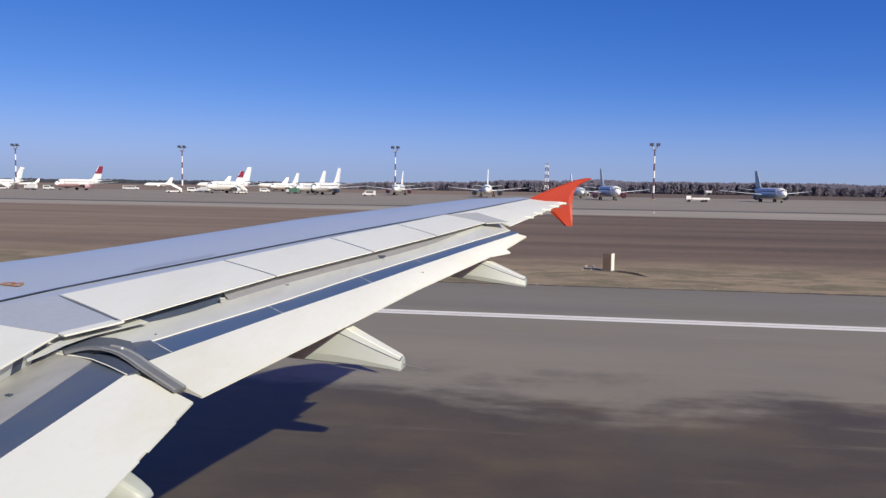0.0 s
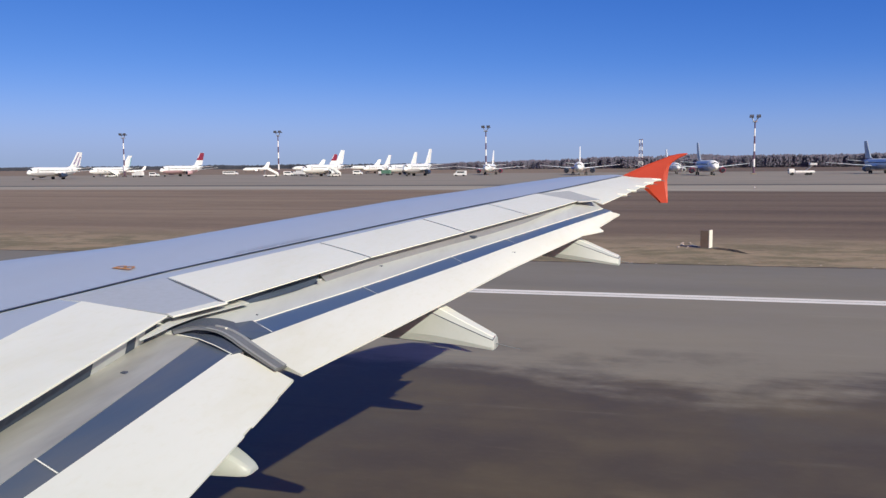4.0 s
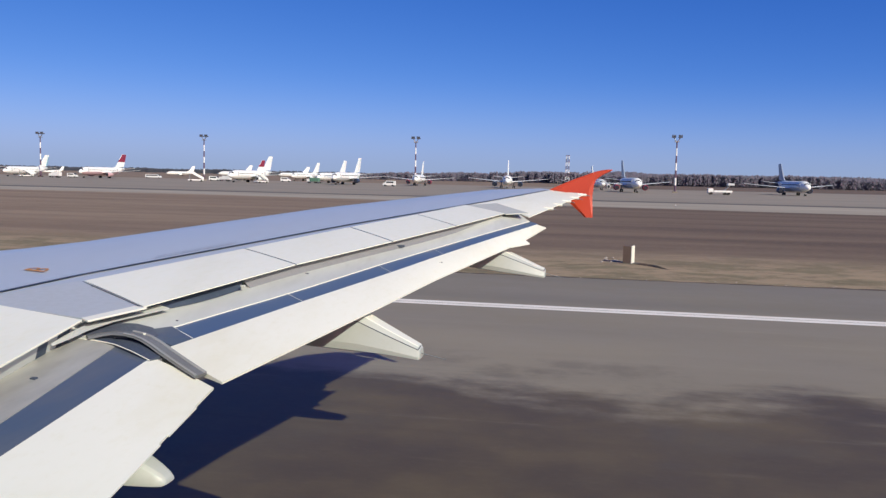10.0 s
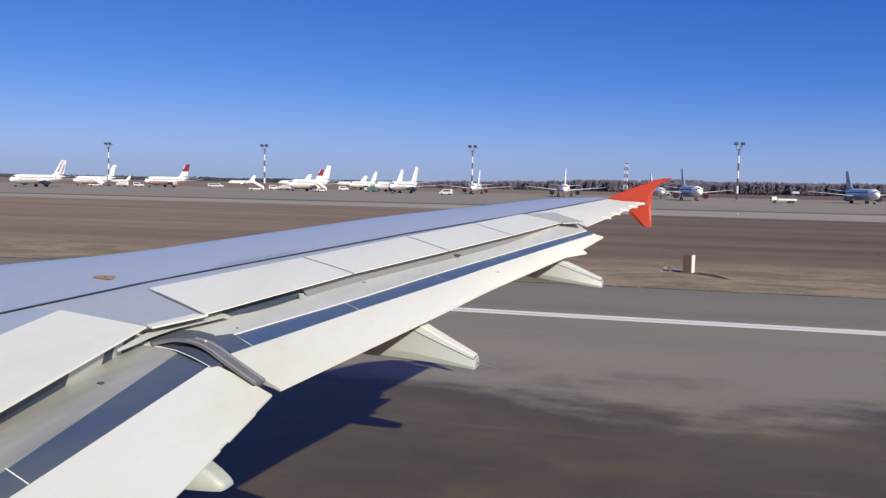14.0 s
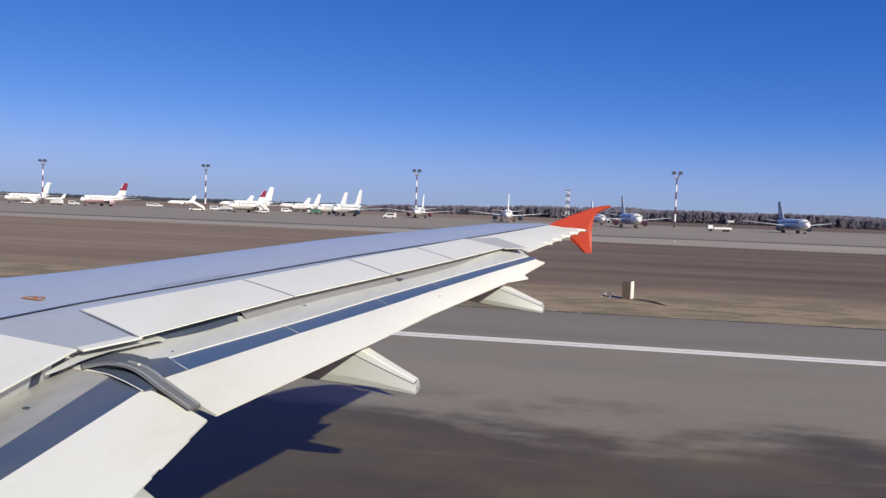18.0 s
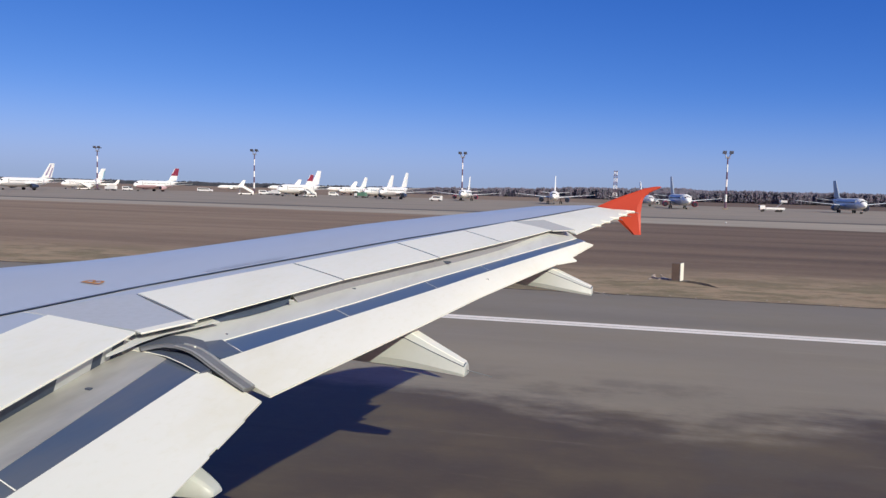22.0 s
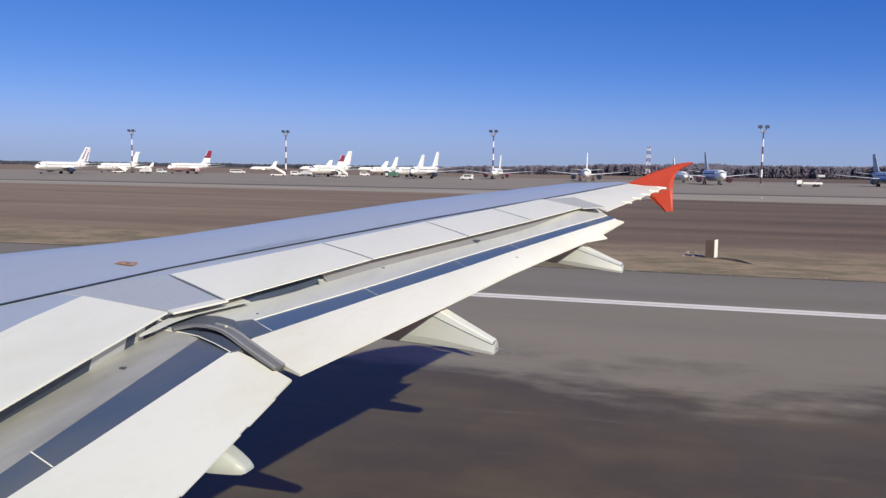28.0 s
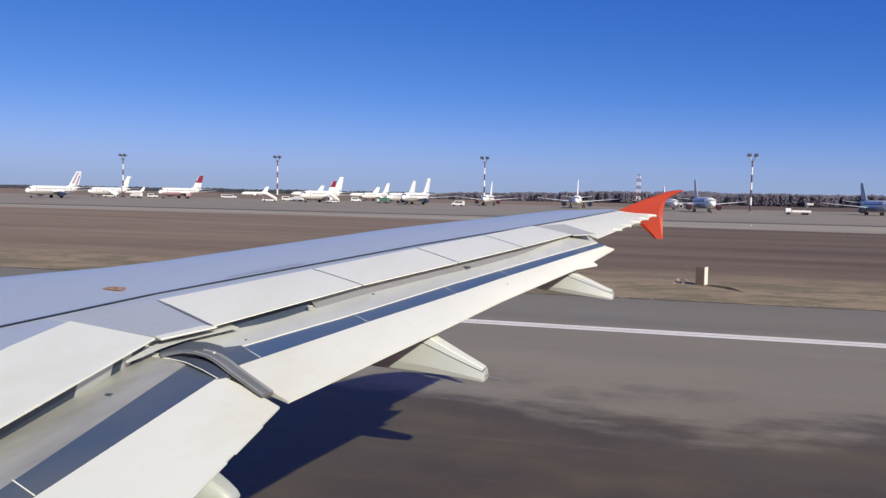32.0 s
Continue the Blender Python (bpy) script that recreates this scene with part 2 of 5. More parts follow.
def vane_metal(name, a, b, worn):
    n = Nodes(name)
    big = n.ramp(n.noise(1.1, 5, 0.6, (2.2, 0.5, 1)), 0.35, 0.75)
    spot = n.ramp(n.noise(5.0, 3, 0.5, (1.5, 0.6, 1)), 0.6, 0.8)
    c = n.mix(n.math("MULTIPLY", big, worn), a, b)
    c = n.mix(n.math("MULTIPLY", spot, 0.2), c, (0.3, 0.27, 0.24))
    return n.finish(c, 0.4, 0.12, None)


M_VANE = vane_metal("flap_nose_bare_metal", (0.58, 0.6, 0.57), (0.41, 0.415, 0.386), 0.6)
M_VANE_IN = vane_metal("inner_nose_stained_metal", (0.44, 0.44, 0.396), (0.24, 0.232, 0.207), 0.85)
def band_sky_tint(name, a, b):
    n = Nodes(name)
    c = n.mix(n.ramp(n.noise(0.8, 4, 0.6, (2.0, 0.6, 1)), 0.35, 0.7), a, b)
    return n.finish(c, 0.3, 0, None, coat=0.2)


# the blue of both slot bands is the sky's reflection put into the base colour
M_BAND_IN_SKY = band_sky_tint("inner_slot_sky_tint", (0.066, 0.095, 0.138), (0.115, 0.127, 0.138))
M_BAND_SKY = band_sky_tint("flap_slot_sky_tint", (0.07, 0.112, 0.19), (0.085, 0.125, 0.185))

# colour of the wing seam, and of the painted shade under the spoilers
M_SEAM_GAP_SHADE = plain("seam_and_gap_shade", (0.1, 0.118, 0.15), 0.7)
# navy that paints the shade of the gaps behind the spoilers
M_SLOT_SHADE = paint("slot_shade_navy", (0.042, 0.06, 0.095), 0.5, amount=0.2)
M_POCKET = paint("pocket_grey", (0.06, 0.076, 0.11), 0.5, amount=0.3, scale=4)
M_TRAY = paint("tray_blue_grey", (0.085, 0.1, 0.135), 0.4, amount=0.3, scale=4)
M_RIB = paint("rib_grey", (0.27, 0.28, 0.28), 0.4, amount=0.4, scale=4)
M_SEAL = paint("rubber_seal_grey", (0.165, 0.172, 0.176), 0.45, amount=0.5, scale=4)
M_RED = paint("wingtip_red", (0.52, 0.06, 0.022), 0.4, (0.6, 0.5, 0.5), 0.25, 2.0)
M_ORANGE = plain("orange_mark", (0.5, 0.24, 0.07), 0.6)
M_FADE = plain("faded_stencil", (0.33, 0.355, 0.42), 0.6)
M_JOINT = plain("panel_joint", (0.1, 0.11, 0.14), 0.7)
M_HULL = paint("hull_white", (0.75, 0.75, 0.74), 0.35, amount=0.15)

# everything far off
M_AIR_WHITE = paint("airliner_white", (0.82, 0.84, 0.8), 0.35, amount=0.12, world_space=False)
M_AIR_NAVY = paint("airliner_navy", (0.03, 0.045, 0.09), 0.35, amount=0.15, world_space=False)
M_AIR_GREY = paint("airliner_grey", (0.54, 0.56, 0.56), 0.4, amount=0.2, world_space=False)
M_AIR_RED = paint("airliner_red", (0.25, 0.03, 0.055), 0.4, amount=0.15, world_space=False)
M_AIR_PINK = paint("airliner_pink", (0.52, 0.35, 0.37), 0.4, amount=0.15, world_space=False)
M_AIR_TEAL = paint("airliner_teal", (0.25, 0.42, 0.5), 0.4, amount=0.15, world_space=False)
M_AIR_STEEL = paint("airliner_steel_blue", (0.68, 0.73, 0.72), 0.45, amount=0.15, world_space=False)
M_AIR_SLATE = paint("airliner_slate", (0.28, 0.34, 0.41), 0.35, amount=0.15, world_space=False)
M_AIR_VIOLET = paint("airliner_violet", (0.3, 0.26, 0.37), 0.4, amount=0.15, world_space=False)
M_GLASS = plain("dark_glazing", (0.02, 0.025, 0.035), 0.1)
M_TYRE = plain("tyre_black", (0.02, 0.02, 0.02), 0.8)
M_STEEL = paint("grey_steel", (0.3, 0.3, 0.31), 0.5, amount=0.3, metal=0.4, world_space=False)
M_MAST_RED = paint("mast_red", (0.11, 0.065, 0.105), 0.6, amount=0.3)
M_MAST_WHITE = paint("mast_white", (0.77, 0.78, 0.76), 0.6, amount=0.3)
M_LAMP = plain("lamp_housing", (0.08, 0.085, 0.1), 0.4)
M_VAN = paint("vehicle_white", (0.77, 0.78, 0.744), 0.35, amount=0.2, world_space=False)
M_GREEN = paint("vehicle_green", (0.1, 0.22, 0.15), 0.4, amount=0.2, world_space=False)
M_YEL_VEH = paint("sign_yellow", (0.7, 0.5, 0.03), 0.5, amount=0.2, world_space=False)
M_BOXDARK = paint("weathered_board", (0.13, 0.092, 0.07), 0.8, amount=0.4, scale=3)
M_TANK = paint("tank_white", (0.74, 0.73, 0.7), 0.5, amount=0.25, scale=0.3)
M_WALL = paint("plaster_cream", (0.72, 0.7, 0.62), 0.7, amount=0.2, scale=0.3)
M_BRICKRED = paint("plaster_red", (0.45, 0.1, 0.08), 0.7, amount=0.2, scale=0.3)
M_TERMINAL = paint("cladding_blue_grey", (0.22, 0.3, 0.38), 0.4, amount=0.2, scale=0.2)


def tree_mat(name, a, b):
    n = Nodes(name)
    g = n.add("ShaderNodeNewGeometry")
    c = n.mix(g.outputs["Random Per Island"], a, b)
    thin = n.add("ShaderNodeBsdfTranslucent")
    both = n.add("ShaderNodeMixShader", Fac=0.35)
    n.link(c, thin.inputs["Color"])
    n.link(n.bsdf.outputs[0], both.inputs[1])
    n.link(thin.outputs[0], both.inputs[2])
    n.link(both.outputs[0], n.tree.nodes["Material Output"].inputs["Surface"])
    return n.finish(c, 0.9)


# distance haze is put into these tree colours, which makes them paler and bluer
M_TREE_HAZED = tree_mat("hazed_bare_twigs", (0.185, 0.18, 0.23), (0.215, 0.205, 0.26))
M_PINE_HAZED = tree_mat("hazed_far_pine_needles", (0.08, 0.094, 0.125), (0.105, 0.118, 0.15))
M_BIRCH = plain("birch_bark", (0.3, 0.28, 0.26), 0.9)


# ---------------------------------------------------------------- mesh helpers
def mesh_from(name, verts, faces, material, smooth=False):
    me = bpy.data.meshes.new(name)
    me.from_pydata([tuple(v) for v in verts], [], faces)
    me.validate()
    for m in material if isinstance(material, (list, tuple)) else [material]:
        me.materials.append(m)
    if smooth:
        me.polygons.foreach_set("use_smooth", [True] * len(me.polygons))
    me.update()
    return me


def part(name, bm, material, parent=None, label="", smooth=False, crease=38):
    """Links a bmesh or a mesh as one mesh object under a thing or a part."""
    if isinstance(bm, bpy.types.Mesh):
        me = bm
    else:
        me = bpy.data.meshes.new(name)
        bmesh.ops.recalc_face_normals(bm, faces=bm.faces)
        if smooth:
            for e in bm.edges:
                e.smooth = len(e.link_faces) == 2 and e.calc_face_angle(0.0) < radians(crease)
        bm.to_mesh(me)
        bm.free()
        me.materials.append(material)
        if smooth:
            me.polygons.foreach_set("use_smooth", [True] * len(me.polygons))
    ob = new(name, me)
    if parent is not None:
        ob.parent = parent
    if label:
        ob["label"] = label
    return ob


def empty(name, m=None):
    ob = new(name)
    ob.empty_display_size = 0.2
    if m is not None:
        ob.matrix_basis = m
    return ob


def box(bm, x0, y0, z0, x1, y1, z1, bevel=0.0):
    vs = [bm.verts.new((x, y, z)) for x in (x0, x1) for y in (y0, y1) for z in (z0, z1)]
    fs = [(0, 1, 3, 2), (4, 6, 7, 5), (0, 4, 5, 1), (2, 3, 7, 6), (0, 2, 6, 4), (1, 5, 7, 3)]
    faces = [bm.faces.new([vs[i] for i in f]) for f in fs]
    if bevel:
        edges = list({e for f in faces for e in f.edges})
        bmesh.ops.bevel(bm, geom=edges, offset=bevel, segments=2, affect="EDGES", profile=0.5)
    return bm


def box_mesh(x0, y0, z0, x1, y1, z1, bevel=0.0):
    return box(bmesh.new(), x0, y0, z0, x1, y1, z1, bevel)


def tube(bm, a, b, r0, r1=None, n=10, caps=True):
    a, b = Vector(a), Vector(b)
    r1 = r0 if r1 is None else r1
    q = (b - a).to_track_quat("Z", "Y")
    rings = []
    for c, r in ((a, r0), (b, r1)):
        rings.append([bm.verts.new(c + q @ Vector((math.cos(k * math.tau / n) * r, math.sin(k * math.tau / n) * r, 0))) for k in range(n)])
    for k in range(n):
        bm.faces.new((rings[0][k], rings[0][(k + 1) % n], rings[1][(k + 1) % n], rings[1][k]))
    if caps:
        bm.faces.new(rings[0][::-1])
        bm.faces.new(rings[1])
    return bm


def loft(bm, rings, closed=True, caps=True):
    """Skins a list of rings with the same number of points."""
    rr = [[bm.verts.new(p) for p in ring] for ring in rings]
    n = len(rr[0])
    for a, b in zip(rr, rr[1:]):
        for k in range(n if closed else n - 1):
            bm.faces.new((a[k], a[(k + 1) % n], b[(k + 1) % n], b[k]))
    if caps and closed:
        bm.faces.new(rr[0][::-1])
        bm.faces.new(rr[-1])
    return bm


def slab(points, thick, bevel=0.0):
    """A plate from an outline of points, thick downwards."""
    bm = bmesh.new()
    top = [bm.verts.new(p) for p in points]
    low = [bm.verts.new((p[0], p[1], p[2] - thick)) for p in points]
    n = len(top)
    bm.faces.new(top)
    bm.faces.new(low[::-1])
    for k in range(n):
        bm.faces.new((top[k], low[k], low[(k + 1) % n], top[(k + 1) % n]))
    if bevel:
        bmesh.ops.bevel(bm, geom=list(bm.edges), offset=bevel, segments=2, affect="EDGES", profile=0.5)
    return bm


class Line:
    """A line along the span: where it lies (x, z) at each distance y."""

    def __init__(self, *pts):
        self.p = sorted(pts, key=lambda q: q[1])

    def at(self, y):
        p = self.p
        i = 0
        while i < len(p) - 2 and y > p[i + 1][1]:
            i += 1
        a, b = p[i], p[i + 1]
        k = (y - a[1]) / (b[1] - a[1])
        return Vector((a[0] + (b[0] - a[0]) * k, y, a[2] + (b[2] - a[2]) * k))


def strip_between(a0, a1, b0, b1, la, lb, thick, steps=8, crown=0.0, cross=4, lip=0.0):
    """A curved plate between two span lines la (from a0 to a1) and lb (from b0 to b1), with an upward crown and its own thickness."""
    bm = bmesh.new()
    top, low = [], []
    for i in range(steps + 1):
        k = i / steps
        p, q = la.at(a0 + (a1 - a0) * k), lb.at(b0 + (b1 - b0) * k)
        rt, rl = [], []
        for j in range(cross + 1):
            m = j / cross
            v = p.lerp(q, m)
            v.z += crown * 4 * m * (1 - m)
            rt.append(bm.verts.new(v))
            rl.append(bm.verts.new(v - Vector((0, 0, thick * (1 - m * lip)))))
        top.append(rt)
        low.append(rl)
    for i in range(steps):
        for j in range(cross):
            bm.faces.new((top[i][j], top[i][j + 1], top[i + 1][j + 1], top[i + 1][j]))
            bm.faces.new((low[i][j], low[i + 1][j], low[i + 1][j + 1], low[i][j + 1]))
        for j, s in ((0, 1), (cross, -1)):
            f = (top[i][j], top[i + 1][j], low[i + 1][j], low[i][j])
            bm.faces.new(f[::s])
    for i, s in ((0, 1), (steps, -1)):
        for j in range(cross):
            bm.faces.new((top[i][j], low[i][j], low[i][j + 1], top[i][j + 1])[::s])
    return bm


def ribbon(pts, width_dir, width, lift=0.003):
    """A thin flat line of paint or a seam along points."""
    bm = bmesh.new()
    w = Vector(width_dir) * width / 2
    up = Vector((0, 0, lift))
    a = [bm.verts.new(Vector(p) - w + up) for p in pts]
    b = [bm.verts.new(Vector(p) + w + up) for p in pts]
    for k in range(len(pts) - 1):
        bm.faces.new((a[k], b[k], b[k + 1], a[k + 1]))
    return bm


# ---------------------------------------------------------------- ground, runway, taxiway, apron
def sheet(name, x0, y0, x1, y1, z, material, label, category, nx=1, ny=1):
    verts = [(x0 + (x1 - x0) * i / nx, y0 + (y1 - y0) * j / ny, z) for j in range(ny + 1) for i in range(nx + 1)]
    faces = [(j * (nx + 1) + i, j * (nx + 1) + i + 1, (j + 1) * (nx + 1) + i + 1, (j + 1) * (nx + 1) + i) for j in range(ny) for i in range(nx)]
    return tagged(new(name, mesh_from(name, verts, faces, material)), label, category, kind="structure")


def ground_disc(radius=4850.0, n=96):
    verts, faces = [(0, 0, 0)], []
    for r in (60, 300, 1200, radius):
        base = len(verts)
        verts += [(r * math.cos(k * math.tau / n), r * math.sin(k * math.tau / n), 0) for k in range(n)]
        for k in range(n):
            if base == 1:
                faces.append((0, base + k, base + (k + 1) % n))
            else:
                faces.append((base - n + k, base + k, base + (k + 1) % n, base - n + (k + 1) % n))
    return mesh_from("ground", verts, faces, M_GRASS)


tagged(new("ground", ground_disc()), "flat airfield of dry brown winter grass", "ground", kind="structure")
sheet("runway", -2600, -41.4, 240, 37.5, 0.03, M_RUNWAY, "grey asphalt runway with dark rubber-stained middle", "runway", 20, 4)
sheet("taxiway", -2600, 151, 260, 177, 0.02, M_TAXI, "pale concrete taxiway behind the grass strip", "taxiway", 10, 2)
tagged(new("taxiway_fillet", mesh_from("taxiway_fillet", [(-75, 151.2, 0.022), (35, 136, 0.022), (260, 136, 0.022), (260, 151.2, 0.022)], [(0, 1, 2, 3)], M_TAXI)), "pale concrete widening along the taxiway edge", "taxiway", kind="structure")
sheet("taxiway_verge", -2600, 177, 260, 188, 0.015, M_SEAM, "dark tarred strip beside the taxiway", "verge", 10, 1)
sheet("apron", -900, 188, 420, 470, 0.02, M_APRON, "wide concrete apron where airliners are parked", "apron", 10, 3)
sheet("taxiway_link", 60, 37.5, 130, 151, 0.025, M_TAXI, "concrete taxiway joining the runway end", "taxiway", 4, 4)


def flat_stripe(name, x0, y0, x1, y1, material, z=0.036):
    return mesh_from(name, [(x0, y0, z), (x1, y0, z), (x1, y1, z), (x0, y1, z)], [(0, 1, 2, 3)], material)


for y0, y1 in ((27.85, 28.27), (28.33, 28.75), (-32.6, -32.18), (-32.12, -31.7)):
    tagged(new("edge_line", flat_stripe("edge_line", -2500, y0, 15, y1, M_MARK)), "worn white painted runway edge line", "road marking", kind="structure")

# ---------------------------------------------------------------- the aircraft that carries the camera
airliner = tagged(empty("airliner", pose(-4, -2.15, 0)), "white airliner with extended flaps and an orange-red wingtip fence", "airplane")
HERE = airliner.matrix_basis.inverted()


def wing_part(name, bm, material, label="", smooth=False, parent=None, crease=38):
    """A part of the aircraft, given in world metres."""
    bm.transform(HERE)
    return part(name, bm, material, parent or airliner, label, smooth, crease)


# span lines, from the root outwards
L_CREST = Line((-8.75, 2.3, 3.23), (-5.89, 6.24, 3.58), (-5.13, 7.29, 3.65), (-3.65, 10.98, 3.94), (-1.74, 14.57, 4.20), (-1.15, 15.0, 4.22))
L_SEAM = Line((-5.2, 2.3, 3.2), (-4.54, 4.78, 3.41), (-4.14, 6.25, 3.53), (-2.89, 9.76, 3.80), (-1.55, 12.95, 4.05), (-0.88, 14.69, 4.19), (-0.76, 15.0, 4.215))
L_SPOIL_F = Line((-4.62, 4.2, 3.355), (-4.01, 6.02, 3.50), (-3.41, 7.79, 3.64), (-2.82, 9.46, 3.78), (-2.31, 10.86, 3.89), (-1.87, 12.17, 3.99), (-1.47, 12.6, 4.0))
L_SPOIL_T = Line((-3.75, 3.3, 3.26), (-3.15, 5.43, 3.42), (-2.65, 7.20, 3.57), (-2.12, 8.72, 3.69), (-1.65, 10.06, 3.80), (-1.21, 11.52, 3.91), (-0.9, 12.5, 3.97))
L_VANE_T = Line((-3.85, 4.2, 3.21), (-3.35, 5.77, 3.34), (-2.77, 7.52, 3.48), (-2.20, 9.04, 3.60), (-1.22, 12.30, 3.86))
L_VANE_B = Line((-3.1, 5.0, 3.23), (-2.96, 5.48, 3.28), (-2.54, 6.74, 3.38), (-2.12, 8.15, 3.50), (-1.76, 9.33, 3.59), (-1.28, 10.75, 3.71), (-0.89, 11.88, 3.80))
L_BAND_B = Line((-2.85, 5.0, 3.19), (-2.79, 5.20, 3.21), (-2.38, 6.60, 3.33), (-1.96, 8.02, 3.44), (-1.69, 8.97, 3.52), (-1.24, 10.42, 3.64), (-0.77, 11.91, 3.76))
L_FLAP_T = Line((-2.31, 4.92, 3.05), (-2.05, 6.11, 3.15), (-1.80, 7.24, 3.25), (-1.58, 8.39, 3.34), (-1.02, 10.64, 3.53), (-0.83, 10.95, 3.55))
L_IN_T = Line((-3.14, 2.4, 3.02), (-3.26, 3.39, 3.12), (-3.50, 5.27, 3.30))
L_IN_B = Line((-2.72, 2.4, 3.0), (-2.82, 3.12, 3.07), (-3.08, 4.99, 3.24))
L_IN_BAND = Line((-2.64, 2.4, 2.955), (-2.68, 3.12, 3.02), (-2.79, 4.92, 3.19))
L_IN_TE = Line((-2.04, 2.4, 2.8), (-2.15, 3.29, 2.88), (-2.34, 4.88, 3.03))


def lead_skin(first, last):
    """The skin from the seam over the crest and round the leading edge to the underside; first and last pick a run of its section."""
    bm = bmesh.new()
    rings = []
    for i in range(25):
        k = i / 24
        a, c = L_SEAM.at(2.3 + (15.0 - 2.3) * k), L_CREST.at(2.3 + (15.0 - 2.3) * k)
        r = 0.20 - 0.13 * k
        fwd = Vector((-0.87, 0.0, 0)).normalized()
        ring = [a]
        for j in range(1, 6):
            m = j / 6
            v = a.lerp(c, m)
            v.z += 0.012 * math.sin(m * math.pi) ** 2
            ring.append(v)
        for j in range(7):
            ang = math.pi * j / 6
            ring.append(c + fwd * r * 1.6 * math.sin(ang) + Vector((0, 0, r * math.cos(ang) - r)))
        under = c.lerp(a, 0.55)
        ring.append(Vector((under.x, under.y, under.z - 0.50 + 0.34 * k)))
        ring.append(Vector((a.x, a.y, a.z - 0.36 + 0.22 * k)))
        rings.append(ring[first:last])
    return loft(bm, rings, closed=False, caps=False)


wing_part("wing_skin", lead_skin(0, 11), M_SKIN, "lilac-grey glossy upper wing skin", True)
wing_part("wing_underside", lead_skin(10, 15), M_UNDER, "white underside of the wing", True)

# skin behind the seam: the strip in front of the spoilers and the panels at both ends
L_REAR = Line((-3.85, 2.3, 3.158), (-3.8, 4.9, 3.391), (-3.9, 6.05, 3.498), *[(q[0] + 0.03, q[1], q[2] - 0.006) for q in L_SPOIL_F.p[2:]])
wing_part("rear_skin", strip_between(2.3, 12.17, 2.3, 12.17, Line(*[(q[0] + 0.015, q[1], q[2] - 0.004) for q in L_SEAM.p]), L_REAR, 0.04, 20), M_SKIN, "narrow grey strip before the spoilers")
wing_part("rear_spar", strip_between(3.0, 12.4, 3.0, 12.4, Line(*[(q[0] - 0.22, q[1], q[2] - 0.02) for q in L_SPOIL_T.p]), Line(*[(q[0] - 0.18, q[1], q[2] - 0.42) for q in L_SPOIL_T.p]), 0.01, 12), M_VANE, "grey rear wall of the wing box")
wing_part("seam", ribbon([L_SEAM.at(2.4 + 12.4 * i / 20) for i in range(21)], (0.94, -0.34, 0), 0.032, 0.006), M_SEAM_GAP_SHADE, "dark seam along the wing")
wing_part("root_panel", slab([(-4.40, 5.2, 3.444), (-4.03, 6.0, 3.505), (-3.20, 5.44, 3.428), (-3.36, 5.03, 3.396), (-4.17, 5.17, 3.434)], 0.03), M_ROOT, "pale grey fixed panel")

# spoilers, inner one first
wing_part("spoiler", slab([(-4.62, 2.3, 3.195), (-4.3, 3.4, 3.28), (-4.01, 4.21, 3.35), (-4.05, 4.39, 3.367), (-4.07, 4.45, 3.373), (-4.12, 4.79, 3.403), (-4.17, 5.17, 3.439), (-3.32, 4.97, 3.40), (-3.07, 3.19, 3.225), (-3.0, 2.3, 3.14)], 0.014, 0.003), M_WHITE_LIT, "white spoiler panel with a worn edge")
wing_part("spoiler_lip", slab([(-3.36, 5.02, 3.402), (-3.21, 5.42, 3.43), (-3.12, 5.44, 3.422), (-3.29, 4.99, 3.392)], 0.014, 0.003), M_WHITE)
CUTS_F = (6.02, 7.79, 9.46, 10.86, 12.17)
CUTS_T = (5.43, 7.20, 8.72, 10.06, 11.52)
for i in range(4):
    g = 0.012
    panel = strip_between(CUTS_F[i] + g, CUTS_F[i + 1] - g, CUTS_T[i] + g, CUTS_T[i + 1] - g, L_SPOIL_F, L_SPOIL_T, 0.05, 6, 0.004, 4, 0.84)
    for v in panel.verts:
        v.co.z += 0.004
    wing_part("spoiler", panel, M_WHITE_LIT, "white spoiler panel")
    a, b = L_SPOIL_F.at(CUTS_F[i]), L_SPOIL_T.at(CUTS_T[i])
    wing_part("joint", ribbon([a.lerp(b, k / 4) for k in range(5)], (0.1, 1, 0), 0.019, 0.0), M_JOINT)
wing_part("outer_panel", slab([(-1.87, 12.19, 3.99), (-1.45, 12.60, 4.018), (-0.90, 11.68, 3.922), (-1.19, 11.49, 3.908)], 0.016, 0.003), M_PANEL, "dull grey panel between spoiler and aileron")

# gap below the spoilers: a sheet coloured as dark as the shade in it
wing_part("spoiler_bay_shade", strip_between(4.3, 11.4, 4.6, 11.3, Line(*[(p[0] - 0.35, p[1], p[2] - 0.16) for p in L_SPOIL_T.p]), Line(*[(p[0] + 0.1, p[1], p[2] - 0.05) for p in L_VANE_T.p]), 0.03, 10), M_SEAM_GAP_SHADE, "dark sheet painting the shade under the spoilers")

# lower skin behind the wing box
wing_part("lower_skin", strip_between(2.4, 12.2, 2.4, 12.2, Line(*[(q[0], q[1], q[2] - 0.34 + 0.016 * q[1]) for q in L_SEAM.p]), Line(*[(q[0] - 0.12, q[1], q[2] - 0.34 + 0.018 * q[1]) for q in L_SPOIL_T.p]), 0.02, 12), M_UNDER, "white lower wing skin")
# aileron
L_AIL_F = Line((-1.47, 12.34, 3.99), (-0.75, 14.02, 4.12), (-0.45, 14.75, 4.18))
L_AIL_T = Line((-0.90, 11.8, 3.856), (-0.15, 14.59, 4.16), (-0.13, 14.75, 4.17))
